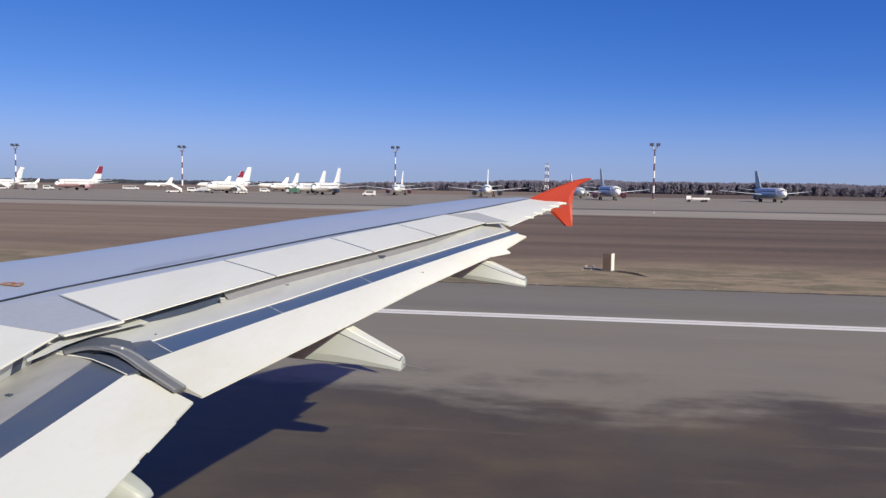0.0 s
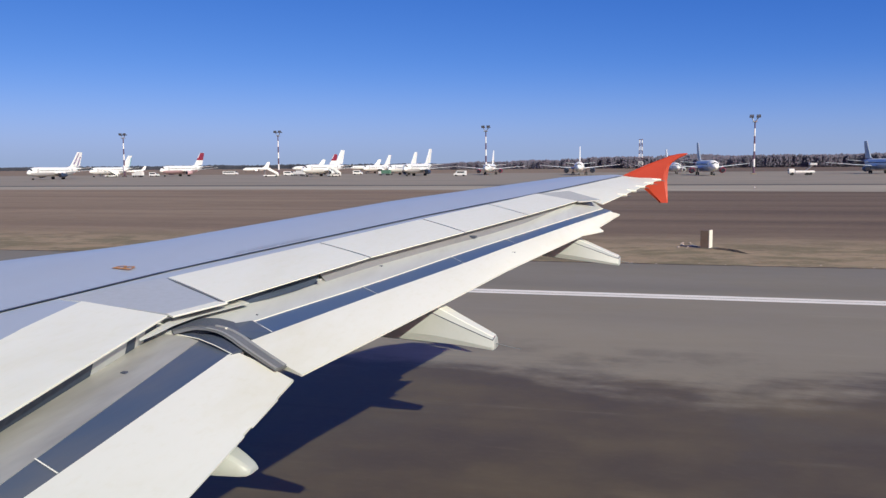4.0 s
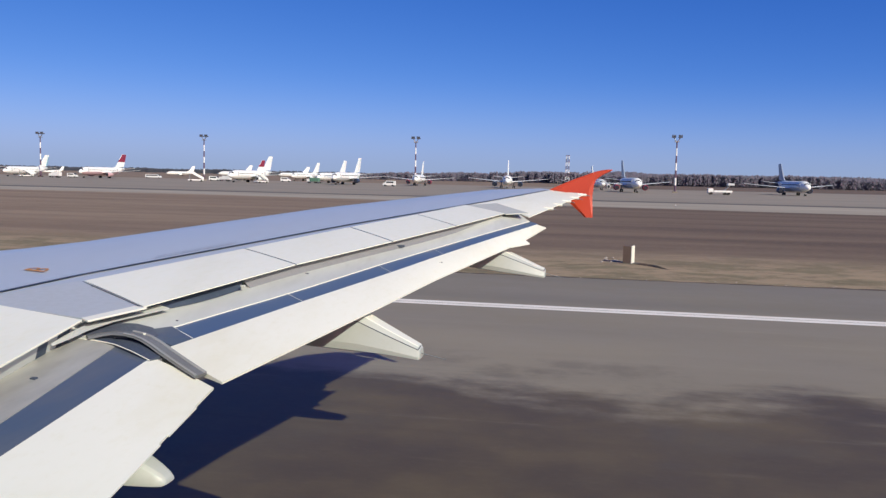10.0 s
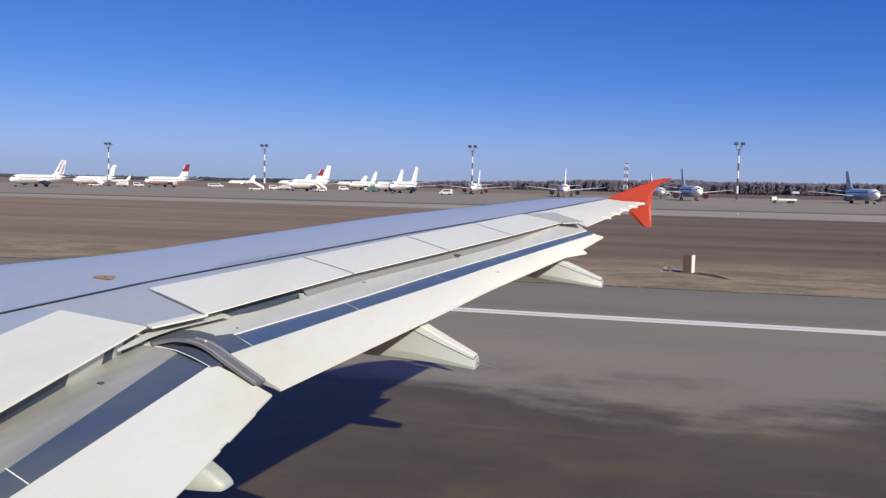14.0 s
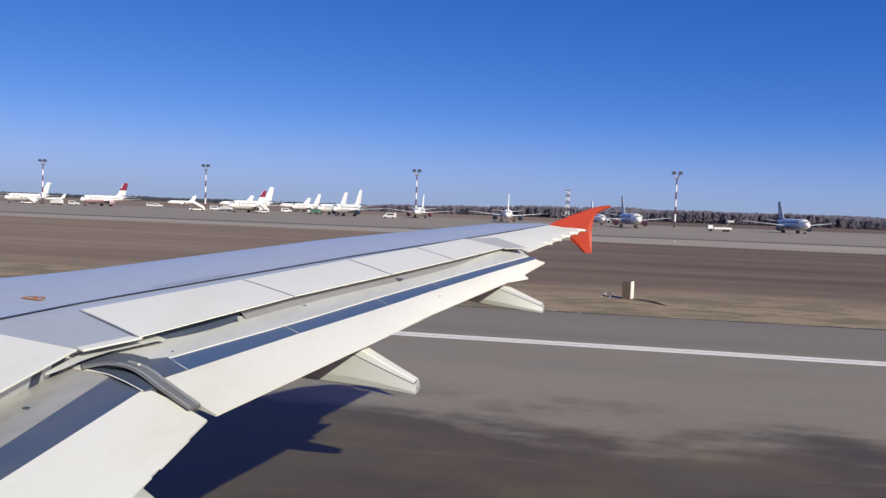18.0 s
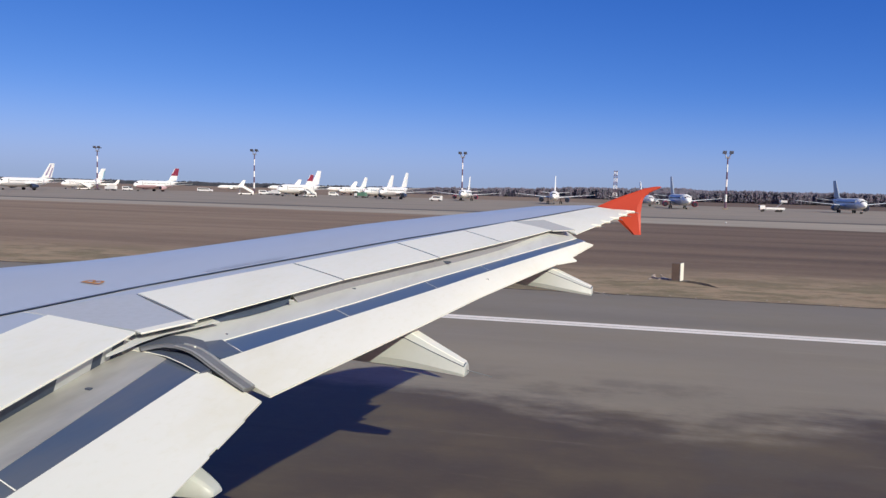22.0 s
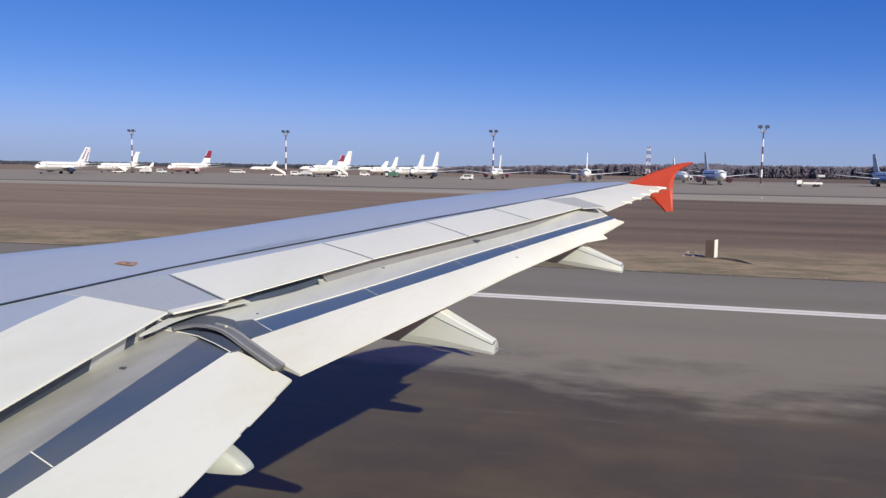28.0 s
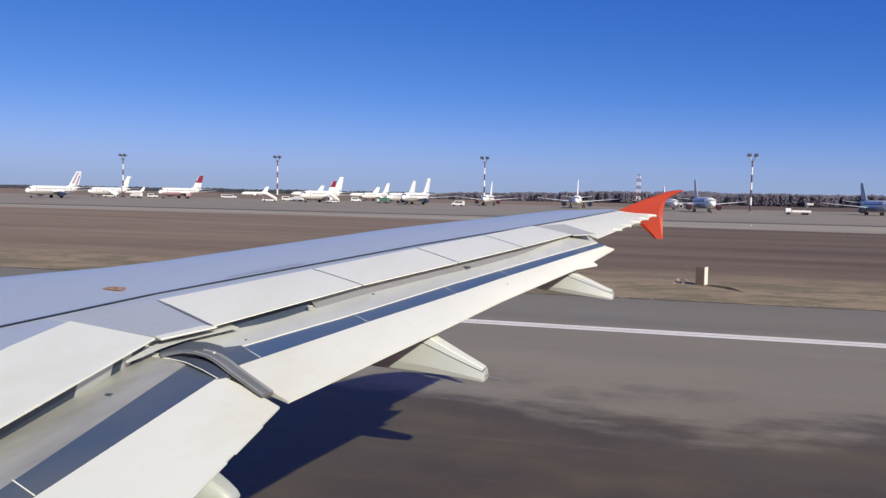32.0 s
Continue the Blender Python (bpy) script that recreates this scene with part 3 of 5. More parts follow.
wing_part("aileron", strip_between(12.36, 14.7, 11.82, 14.6, L_AIL_F, L_AIL_T, 0.028, 8, 0.004, 4, 0.6), M_WHITE_LIT, "white aileron")
wing_part("tip_panel", strip_between(12.3, 14.9, 12.36, 14.7, Line(*[(p[0] + 0.03, p[1], p[2] - 0.002) for p in L_SEAM.p]), Line(*[(p[0] - 0.01, p[1], p[2] - 0.002) for p in L_AIL_F.p]), 0.06, 6), M_WHITE_LIT, "white outer wing panel")

# thin dark gap line on the flap nose, below the spoilers
def nose_point(y, m):
    a, b = L_VANE_T.at(y), L_VANE_B.at(y - 0.25)
    a = a + Vector((-0.12, 0, 0.055))
    v = a.lerp(b, m)
    v.z += 0.012 * 4 * m * (1 - m)
    return v


# outer flap: metal nose, slot band coloured with the blue sky reflection, white panels
wing_part("flap_nose", strip_between(4.95, 11.95, 4.98, 11.86, Line((-3.8, 4.7, 3.31), *[(q[0] - 0.12, q[1], q[2] + 0.055) for q in L_VANE_T.p[1:-1]], (-1.2, 11.75, 3.897)), L_VANE_B, 0.05, 16, 0.012, 6), M_VANE, "smooth bare grey metal flap nose")
wing_part("flap_nose_edge", strip_between(5.38, 11.86, 5.38, 11.86, L_VANE_B, Line(*[(p[0] + 0.009, p[1] - 0.005, p[2] - 0.001) for p in L_VANE_B.p]), 0.012, 12, 0.0), M_LEDGE, "bright thin edge")
wing_part("flap_slot", strip_between(5.47, 11.88, 5.36, 11.90, Line(*[(p[0], p[1], p[2] - 0.006) for p in L_VANE_B.p]), Line(*[(p[0] + 0.004, p[1], p[2] - 0.002) for p in L_BAND_B.p]), 0.03, 14, 0.0, 4), M_BAND_SKY, "dark slot band along the flap, blue sky reflection in its colour")
wing_part("nose_gap_line", ribbon([nose_point(6.9 + 4.9 * k / 12, 0.3) for k in range(13)], (0.94, -0.34, 0), 0.03, 0.006), M_JOINT, "thin dark gap line")
wing_part("flap_panel", strip_between(5.1, 11.90, 4.93, 10.64, L_BAND_B, L_FLAP_T, 0.09, 18, 0.006, 6, 0.85), M_WHITE, "white sunlit rear flap panel")
wing_part("flap_end", slab([(-0.79, 11.84, 3.756), (-0.663, 12.0, 3.708), (-0.894, 11.105, 3.589), (-0.824, 11.135, 3.54), (-1.025, 10.61, 3.528), (-0.97, 10.98, 3.607)], 0.02, 0.003), M_WHITE)
for ya, yb in ((5.49, 5.38), (6.7, 6.61), (8.11, 8.02), (9.24, 9.15)):
    a, b = L_VANE_B.at(ya), L_BAND_B.at(yb)
    wing_part("slot_joint", ribbon([a.lerp(b, k / 3) for k in range(4)], (0.2, 1, 0), 0.009, 0.003), M_LEDGE, "thin pale joint")

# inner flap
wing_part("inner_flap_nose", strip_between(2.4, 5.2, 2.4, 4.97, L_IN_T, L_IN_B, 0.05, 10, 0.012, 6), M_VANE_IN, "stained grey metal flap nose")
wing_part("inner_flap_slot", strip_between(2.4, 4.97, 2.4, 4.90, Line(*[(p[0], p[1], p[2] - 0.004) for p in L_IN_B.p]), Line(*[(p[0] + 0.004, p[1], p[2] - 0.002) for p in L_IN_BAND.p]), 0.03, 8, 0.0), M_BAND_IN_SKY, "dark slot band along the flap, blue sky reflection in its colour")
wing_part("inner_flap_panel", strip_between(2.4, 4.92, 2.4, 4.87, L_IN_BAND, L_IN_TE, 0.09, 8, 0.006, 6, 0.85), M_WHITE, "white sunlit rear flap panel")
for y0, y1 in ((4.12, 4.54), (3.3, 4.0)):
    edge = Line(*[(q[0] - 0.01, q[1], q[2] + 0.004) for q in L_IN_TE.p])
    wing_part("flap_edge_strip", strip_between(y0, y1, y0, y1, edge, Line(*[(q[0] + 0.012, q[1], q[2] - 0.003) for q in L_IN_TE.p]), 0.008, 3), M_WHITE, "thin edge strip on the flap")
for y in (3.12,):
    a, b = L_IN_B.at(y), L_IN_BAND.at(y - 0.02)
    wing_part("slot_joint", ribbon([a.lerp(b, k / 3) for k in range(4)], (0.15, 1, 0), 0.009, 0.004), M_LEDGE, "thin pale joint")
# gaps between spoilers and flaps: navy strips paint their shade, beside the grey metal wall
L_WALL = Line((-3.06, 2.3, 3.10), (-3.13, 3.19, 3.185), (-3.36, 4.9, 3.36))
L_FOOT = Line(*[(q[0] + 0.075, q[1] - 0.01, q[2] + 0.012) for q in L_IN_T.p])
for y0, y1, m in ((2.4, 4.1, M_SLOT_SHADE), (4.1, 4.5, M_VANE), (4.5, 4.62, M_SLOT_SHADE), (4.62, 4.74, M_VANE), (4.74, 4.9, M_SLOT_SHADE)):
    wing_part("inner_gap_shade_and_wall", strip_between(y0, y1, y0, y1, L_WALL, L_FOOT, 0.01, 4), m, "navy strip painting the shaded gap behind the spoiler" if m is M_SLOT_SHADE else "grey metal wall behind the spoiler")
wing_part("spoiler_gap_shade", strip_between(5.46, 6.62, 5.74, 6.52, Line((-3.25, 5.48, 3.40), (-3.15, 5.79, 3.428), (-3.08, 6.14, 3.457), (-2.95, 6.51, 3.486)), Line((-3.135, 5.775, 3.366), (-3.035, 5.97, 3.382), (-2.955, 6.22, 3.402), (-2.89, 6.5, 3.426)), 0.01, 8), M_SLOT_SHADE, "navy strip painting the shaded gap behind the spoiler")
wing_part("gap_wall", strip_between(6.62, 11.3, 6.62, 11.3, Line(*[(q[0] - 0.1, q[1], q[2] - 0.02) for q in L_SPOIL_T.p]), Line(*[(q[0] - 0.02, q[1], q[2] - 0.11) for q in L_SPOIL_T.p]), 0.01, 12), M_STEEL, "grey metal wall behind the spoilers")
wing_part("flap_shroud", strip_between(4.64, 5.70, 4.63, 5.67, Line((-3.31, 4.6, 3.30), (-3.335, 4.8, 3.322), (-3.35, 5.01, 3.345), (-3.32, 5.31, 3.371), (-3.24, 5.58, 3.393), (-3.17, 5.70, 3.398)), Line((-3.31, 4.6, 3.29), (-3.29, 4.77, 3.306), (-3.29, 5.0, 3.329), (-3.25, 5.24, 3.349), (-3.15, 5.47, 3.367), (-3.07, 5.67, 3.383)), 0.005, 12), M_VANE, "bare grey metal shroud strip")


def arch_strip(centre, radius_w, height):
    bm = bmesh.new()
    rings = []
    n = len(centre)
    for i, c in enumerate(centre):
        t = (Vector(centre[min(i + 1, n - 1)]) - Vector(centre[max(i - 1, 0)])).normalized()
        side = Vector((-t.y, t.x, 0)).normalized()
        up = side.cross(t) * -1
        if up.z < 0:
            up = -up
        rings.append([Vector(c) + side * radius_w * math.cos(a) + up * height * math.sin(a) for a in [math.tau * k / 10 for k in range(10)]])
    return loft(bm, rings)


SEAL = [(-3.3, 4.99, 3.275), (-3.23, 5.05, 3.288), (-3.16, 5.09, 3.295), (-3.06, 5.1, 3.292), (-2.98, 5.09, 3.283), (-2.91, 5.07, 3.27), (-2.82, 5.035, 3.242), (-2.73, 4.99, 3.21), (-2.59, 4.94, 3.155), (-2.5, 4.915, 3.118), (-2.44, 4.9, 3.092)]
wing_part("flap_seal", arch_strip(SEAL, 0.062, 0.014), M_SEAL, "dark grey rubber seal between the flaps", True)
for side, r in ((0.042, 0.013), (-0.044, 0.01)):
    wing_part("flap_seal_rib", arch_strip([(x + side * 0.25, y + side, z + 0.012) for x, y, z in SEAL[3:]], r, r * 0.8), M_RIB, "lighter rounded rib on the seal", True)
wing_part("seal_pocket", slab([(-3.44, 5.0, 3.275), (-3.38, 5.22, 3.305), (-3.26, 5.28, 3.305), (-3.0, 5.1, 3.268), (-2.73, 4.97, 3.2), (-2.77, 4.85, 3.186), (-2.93, 4.9, 3.226), (-3.09, 4.955, 3.252), (-3.23, 4.98, 3.264)], 0.02), M_POCKET, "dark grey hollow under the seal")
wing_part("seal_pocket", slab([(-3.03, 5.36, 3.284), (-2.96, 5.22, 3.258), (-2.79, 5.2, 3.205), (-2.737, 5.38, 3.228), (-2.955, 5.49, 3.284)], 0.02), M_BAND_IN_SKY, "dark grey hollow under the seal")
wing_part("seal_tray", slab([(-3.42, 5.0, 3.293), (-3.362, 5.034, 3.296), (-3.333, 5.195, 3.315), (-3.271, 5.321, 3.322), (-3.164, 5.378, 3.312), (-3.046, 5.387, 3.289), (-2.94, 5.27, 3.262), (-2.95, 5.12, 3.26), (-3.1, 5.08, 3.275), (-3.25, 5.04, 3.283)], 0.01), M_TRAY, "smooth blue-grey tray at the head of the seal")
wing_part("slot_edge", arch_strip([(-3.42, 4.95, 3.267), (-3.35, 4.965, 3.269), (-3.22, 4.97, 3.265), (-3.07, 4.945, 3.252), (-2.91, 4.885, 3.226), (-2.76, 4.83, 3.19)], 0.0035, 0.0035), M_LEDGE, "thin pale curved edge", True)
for c, w in (((-3.25, 5.075, 3.284), 0.014), ((-3.17, 5.09, 3.27), 0.02), ((-2.955, 5.115, 3.296), 0.008)):
    wing_part("seal_clip", box_mesh(c[0] - w, c[1] - 0.007, c[2] - 0.01, c[0] + w, c[1] + 0.007, c[2] + 0.006, 0.002), M_LEDGE, "small pale metal clip")
wing_part("bracket", box_mesh(-2.86, 6.45, 3.452, -2.82, 6.48, 3.466, 0.004), M_PANEL, "small hinge bracket")
wing_part("bracket", box_mesh(-2.12, 8.9, 3.618, -2.03, 8.93, 3.64, 0.005), M_POCKET, "small dark hinge bracket")
for y in (5.75, 7.05, 9.6, 10.9):
    c = L_VANE_B.at(y) + Vector((-0.06, 0.08, 0.02))
    wing_part("rivet_plate", box_mesh(c.x - 0.015, c.y - 0.012, c.z - 0.03, c.x + 0.015, c.y + 0.012, c.z - 0.004), M_SEAL)
wing_part("rivet_plate", box_mesh(-3.14, 4.195, 3.188, -3.108, 4.225, 3.2), M_POCKET)
wing_part("rivet_plate", box_mesh(-2.61, 7.325, 3.472, -2.58, 7.35, 3.482), M_POCKET)
wing_part("rivet_plate", box_mesh(-2.985, 5.6, 3.298, -2.97, 5.612, 3.308), M_POCKET)
for dx, dy in ((0.0, 0.0), (0.035, 0.04)):
    wing_part("stencil_bar", box_mesh(-1.64 + dx * 0.6, 8.85 + dy * 0.6, 3.462, -1.618 + dx * 0.6, 8.861 + dy * 0.6, 3.473), M_JOINT, "tiny unreadable stencil mark")


def canoe(stations, y):
    """A flap track fairing: a tapered canoe with a flat ridge, through stations of x, top, bottom and half width."""
    bm = bmesh.new()
    prof = [(0.3, 1.0), (0.56, 0.995), (0.6, 0.98), (0.78, 0.83), (0.81, 0.8), (0.985, 0.25), (0.94, 0.06), (0.6, 0.0)]
    rings = []
    for x, zt, zl, w in stations:
        rings.append([(x, y + w * a, zl + (zt - zl) * b) for a, b in prof] + [(x, y - w * a, zl + (zt - zl) * b) for a, b in reversed(prof)])
    return loft(bm, rings)


def fairing(y, stations, seam=True):
    f = wing_part("flap_track_fairing", canoe(stations, y), M_FAIRING_SIDE, "white canoe-shaped fairing under the flap", True, crease=17 if seam else 50)
    if seam:
        lines = bmesh.new()
        pts = [(x, y - w * 0.80, zt - (zt - zl) * 0.18) for x, zt, zl, w in stations[2:-1]]
        for (x0, y0, z0), (x1, y1, z1) in zip(pts, pts[1:]):
            tube(lines, (x0, y0, z0), (x1, y1, z1), 0.004, 0.004, 5)
        x, zt, zl, w = stations[-2]
        tube(lines, pts[-1], (pts[-1][0] + 0.015, y - w * 0.55, pts[-1][2] + (zt - zl) * 0.3), 0.004, 0.004, 5)
        # added white strip: paints the sunlit top of the ridge over the greyer fairing
        ridge = bmesh.new()
        loft(ridge, [[(x, y - w * 0.56, zt - (zt - zl) * 0.012), (x, y - w * 0.5, zt + 0.006), (x, y + w * 0.5, zt + 0.006), (x, y + w * 0.56, zt - (zt - zl) * 0.012)] for x, zt, zl, w in stations[2:-1]])
        wing_part("fairing_ridge_lit", ridge, M_WHITE, "white flat strip painting the sunlit top along the ridge")
        wing_part("fairing_seam", lines, M_JOINT, "thin dark panel seam")
    if not seam:
        return f
    x, zt, zl, w = stations[-1]
    wick = bmesh.new()
    tube(wick, (x - 0.02, y, (zt + zl) / 2), (x + 0.22, y + 0.02, (zt + zl) / 2 - 0.05), 0.006, 0.003, 6)
    wing_part("static_wick", wick, M_SEAL, "thin static discharge wick")
    return f


fairing(7.05, ((-3.4, 3.25, 3.05, 0.05), (-2.9, 3.25, 2.93, 0.15), (-2.4, 3.24, 2.885, 0.19), (-1.97, 3.185, 2.86, 0.18), (-1.73, 3.06, 2.845, 0.155), (-1.52, 2.955, 2.82, 0.125), (-1.45, 2.92, 2.808, 0.11), (-1.437, 2.9, 2.815, 0.095)))
fairing(10.8, ((-2.5, 3.55, 3.4, 0.05), (-2.0, 3.53, 3.29, 0.14), (-1.55, 3.5, 3.235, 0.21), (-1.35, 3.49, 3.212, 0.23), (-1.16, 3.475, 3.19, 0.24), (-0.9, 3.365, 3.165, 0.21), (-0.68, 3.27, 3.14, 0.17), (-0.6, 3.24, 3.13, 0.15), (-0.585, 3.225, 3.14, 0.13)))
fairing(4.2, ((-3.8, 3.0, 2.8, 0.05), (-3.2, 2.98, 2.68, 0.12), (-2.7, 2.9, 2.655, 0.13), (-2.47, 2.815, 2.65, 0.11), (-2.35, 2.745, 2.65, 0.085), (-2.3, 2.71, 2.652, 0.068), (-2.28, 2.69, 2.66, 0.052)), False)


def fence():
    """The wingtip fence: a thin swept plate with an upper and a lower fin, as stations of height, front and rear edge."""
    bm = bmesh.new()
    rings = []
    for z, xf, xr in ((3.742, -0.155, -0.015), (3.80, -0.21, -0.016), (3.88, -0.30, -0.02), (4.03, -0.47, -0.026), (4.14, -0.66, -0.03), (4.215, -0.78, -0.02), (4.30, -0.60, -0.012),
                      (4.38, -0.42, 0.01), (4.43, -0.3, 0.05), (4.47, -0.19, 0.10), (4.51, -0.09, 0.17), (4.545, 0.0, 0.25), (4.575, 0.12, 0.30), (4.588, 0.22, 0.285)):
        y = 14.9 + (z - 4.2) * 0.12
        c = xr - xf
        rings.append([(xf, y, z), (xf + 0.2 * c, y - 0.018, z), (xr - 0.1 * c, y - 0.014, z), (xr, y, z), (xr - 0.1 * c, y + 0.014, z), (xf + 0.2 * c, y + 0.018, z)])
    return loft(bm, rings)


wing_part("wingtip_fence", fence(), M_RED, "orange-red swept wingtip fence")
for i in range(5):
    p = L_AIL_T.at(12.75 + 1.75 * i / 4)
    tab = bmesh.new()
    tube(tab, p + Vector((-0.1, -0.01, -0.008)), p + Vector((0.045, -0.015, -0.012)), 0.028, 0.02, 8)
    wing_part("wick_mount", tab, M_WHITE_LIT, "white static wick mount")
    wk = bmesh.new()
    tube(wk, p + Vector((0.04, -0.015, -0.012)), p + Vector((0.11, -0.02, -0.03)), 0.008, 0.005, 6)
    wing_part("static_wick", wk, M_SEAL, "thin static discharge wick")
# orange hoist mark and faint stencil lines on the skin
def on_skin(x, y):
    return Vector((x, y, 2.84 + 0.09 * y - 0.03 * x + 0.016))


def skin_line(pts, name, material, width=0.02):
    bm = bmesh.new()
    for a, b in zip(pts, pts[1:]):
        d = Vector((b[0] - a[0], b[1] - a[1], 0)).normalized()
        n = Vector((-d.y, d.x, 0)) * width / 2
        bm.faces.new([bm.verts.new(on_skin(p[0] + k * n.x, p[1] + k * n.y)) for p, k in ((a, 1), (a, -1), (b, -1), (b, 1))])
    return wing_part(name, bm, material)


skin_line([(-4.655, 6.19), (-4.46, 6.17)], "hoist_mark", M_ORANGE, 0.04)
for cx in (-4.6, -4.52):
    skin_line([(cx + 0.042 * math.cos(math.pi * k / 8), 6.2 + 0.075 * math.sin(math.pi * k / 8)) for k in range(9)], "hoist_mark", M_ORANGE, 0.025)
for row, y0, y1 in ((0, 7.02, 8.0), (1, 7.1, 8.12)):
    for i in range(7):
        ya = y0 + (y1 - y0) * i / 7
        yb = ya + (y1 - y0) / 7 * (0.93 if i % 3 else 0.8)
        p, q = (L_SEAM.at(y) + Vector((-0.08 - row * 0.06, 0, 0.006)) for y in (ya, yb))
        wing_part("stencil_bar", ribbon([p, q], (1, 0, 0), 0.014, 0.004), M_FADE)


def hull():
    bm = bmesh.new()
    rings = []
    for x, r, dz in ((-21.5, 0.05, -0.5), (-21.0, 0.7, -0.35), (-20, 1.25, -0.2), (-18.5, 1.7, -0.05), (-16.5, 1.98, 0), (-8, 1.98, 0), (4, 1.98, 0), (8, 1.75, 0.2), (12, 1.1, 0.8), (15.5, 0.25, 1.4)):
        rings.append([(x, -2.15 + r * math.cos(a), 3.95 + dz + r * math.sin(a)) for a in [math.tau * k / 32 for k in range(32)]])
    return loft(bm, rings)


wing_part("fuselage", hull(), M_HULL, "white fuselage behind the wing", True)
root = bmesh.new()
loft(root, [[(-8.9, y, 2.9), (-8.2, y, 3.25), (-5.2, y, 3.15), (-3.0, y, 3.05), (-3.0, y, 2.7), (-7.5, y, 2.4)] for y in (-2.2, 2.31)])
wing_part("wing_root", root, M_HULL)
for gx, gy in ((-4.6, 1.65), (-4.6, -5.95), (-16.5, -2.15)):
    g = bmesh.new()
    tube(g, (gx, gy, 0.6), (gx + 0.1, gy, 2.9), 0.12, 0.14, 12)
    leg = wing_part("landing_gear", g, M_STEEL, "grey landing gear leg")
    for s in (-0.42, 0.42):
        r = 0.58 if gx > -10 else 0.38
        w = bmesh.new()
        tube(w, (gx, gy + s - 0.2, r + 0.036), (gx, gy + s + 0.2, r + 0.036), r, r, 24)
        wb = wing_part("wheel", w, M_TYRE)
        wb.parent = leg

# ---------------------------------------------------------------- parked airliners
def ring_yz(x, r, zc, n=20, sq=1.0):
    return [(x, r * math.cos(a), zc + r * sq * math.sin(a)) for a in [math.tau * k / n for k in range(n)]]


def aerofoil_plate(pts, thick):
    """A tapered plate: pts are (x lead, x trail, y, z) stations."""
    bm = bmesh.new()
    rings = []
    for xl, xt, y, z in pts:
        c = xl - xt
        t = thick * c
        rings.append([(xl, y, z), (xl - 0.12 * c, y, z + t * 0.8), (xl - 0.4 * c, y, z + t), (xt, y, z), (xl - 0.4 * c, y, z - t * 0.6), (xl - 0.12 * c, y, z - t * 0.5)])
    return loft(bm, rings)


def jet(name, place, heading, top, belly, tail, label, scale=1.0, engine=None, stripe=None):
    """A parked twin-jet, nose along its own +x, wheels on the ground."""
    thing = tagged(empty(name, pose(place[0], place[1], 0.02, 0, 0, heading)), label, "airplane", "airliners parked on the apron")
    engine = engine or top
    zc, r = 3.3, 1.95
    prof = ((16.6, 0.08, -0.55), (16.3, 0.5, -0.5), (15.5, 1.0, -0.32), (14.2, 1.5, -0.12), (12.5, 1.85, 0), (10, r, 0), (-6, r, 0), (-10, 1.6, 0.35), (-13.5, 0.95, 0.85), (-16.2, 0.3, 1.25))
    full = bmesh.new()
    loft(full, [ring_yz(x, q, zc + dz) for x, q, dz in prof])
    part("fuselage", full, top, thing, smooth=True)
    if top is M_AIR_STEEL:
        nose = bmesh.new()
        loft(nose, [ring_yz(x + 0.02, q + 0.03, zc + dz) for x, q, dz in prof[:5]], caps=False)
        part("nose", nose, M_AIR_WHITE, thing, "white nose", smooth=True)
    low = bmesh.new()
    rings = []
    for x, q, dz in prof[2:-2]:
        rings.append([(x, (q + 0.03) * math.cos(a), zc + dz + (q + 0.03) * math.sin(a)) for a in [math.pi + math.pi * (0.06 + 0.88 * k / 10) for k in range(11)]])
    loft(low, rings, closed=False, caps=False)
    part("belly", low, belly, thing, smooth=True)
    for s in (1, -1):
        part("wing", aerofoil_plate([(3.6, -3.6, 1.2 * s, 2.5), (0.6, -3.2, 5.6 * s, 2.95), (-5.2, -6.7, 16.4 * s, 4.0)], 0.055), top, thing, "swept wing")
        part("stabilizer", aerofoil_plate([(-11.4, -15.2, 0.5 * s, 4.3), (-14.6, -16.3, 6.2 * s, 4.9)], 0.05), top, thing)
        e = bmesh.new()
        loft(e, [[(x, 5.2 * s + q * math.cos(a), 1.75 + q * math.sin(a)) for a in [math.tau * k / 16 for k in range(16)]] for x, q in ((3.6, 0.8), (3.3, 0.98), (2.2, 1.05), (0.5, 0.85), (-0.6, 0.5))], caps=True)
        eng = part("engine", e, engine, thing, smooth=True)
        i = bmesh.new()
        tube(i, (3.55, 5.2 * s, 1.75), (3.63, 5.2 * s, 1.75), 0.74, 0.74, 16)
        part("intake", i, M_GLASS, eng, "dark engine intake")
        py = box_mesh(-0.8, 5.2 * s - 0.12, 2.4, 2.0, 5.2 * s + 0.12, 2.95)
        part("pylon", py, top, thing)
        wg = bmesh.new()
        tube(wg, (-1.4, 2.6 * s, 0.7), (-1.4, 2.6 * s, 2.6), 0.16, 0.2, 8)
        leg = part("main_gear", wg, M_STEEL, thing)
        for d in (-0.35, 0.35):
            w = bmesh.new()
            tube(w, (-1.4, 2.6 * s + d - 0.17, 0.55), (-1.4, 2.6 * s + d + 0.17, 0.55), 0.55, 0.55, 14)
            part("wheel", w, M_TYRE, leg)
    fin = bmesh.new()
    loft(fin, [[(a, -0.22 * q, z), (a - 0.3 * (a - b), -0.3 * q, z), (b, 0, z), (a - 0.3 * (a - b), 0.3 * q, z), (a, 0.22 * q, z)] for a, b, z, q in ((-5.6, -9.6, 4.95, 0.4), (-9.4, -15.6, 5.6, 0.9), (-13.6, -17.3, 10.8, 0.6), (-14.3, -17.4, 11.8, 0.4))])
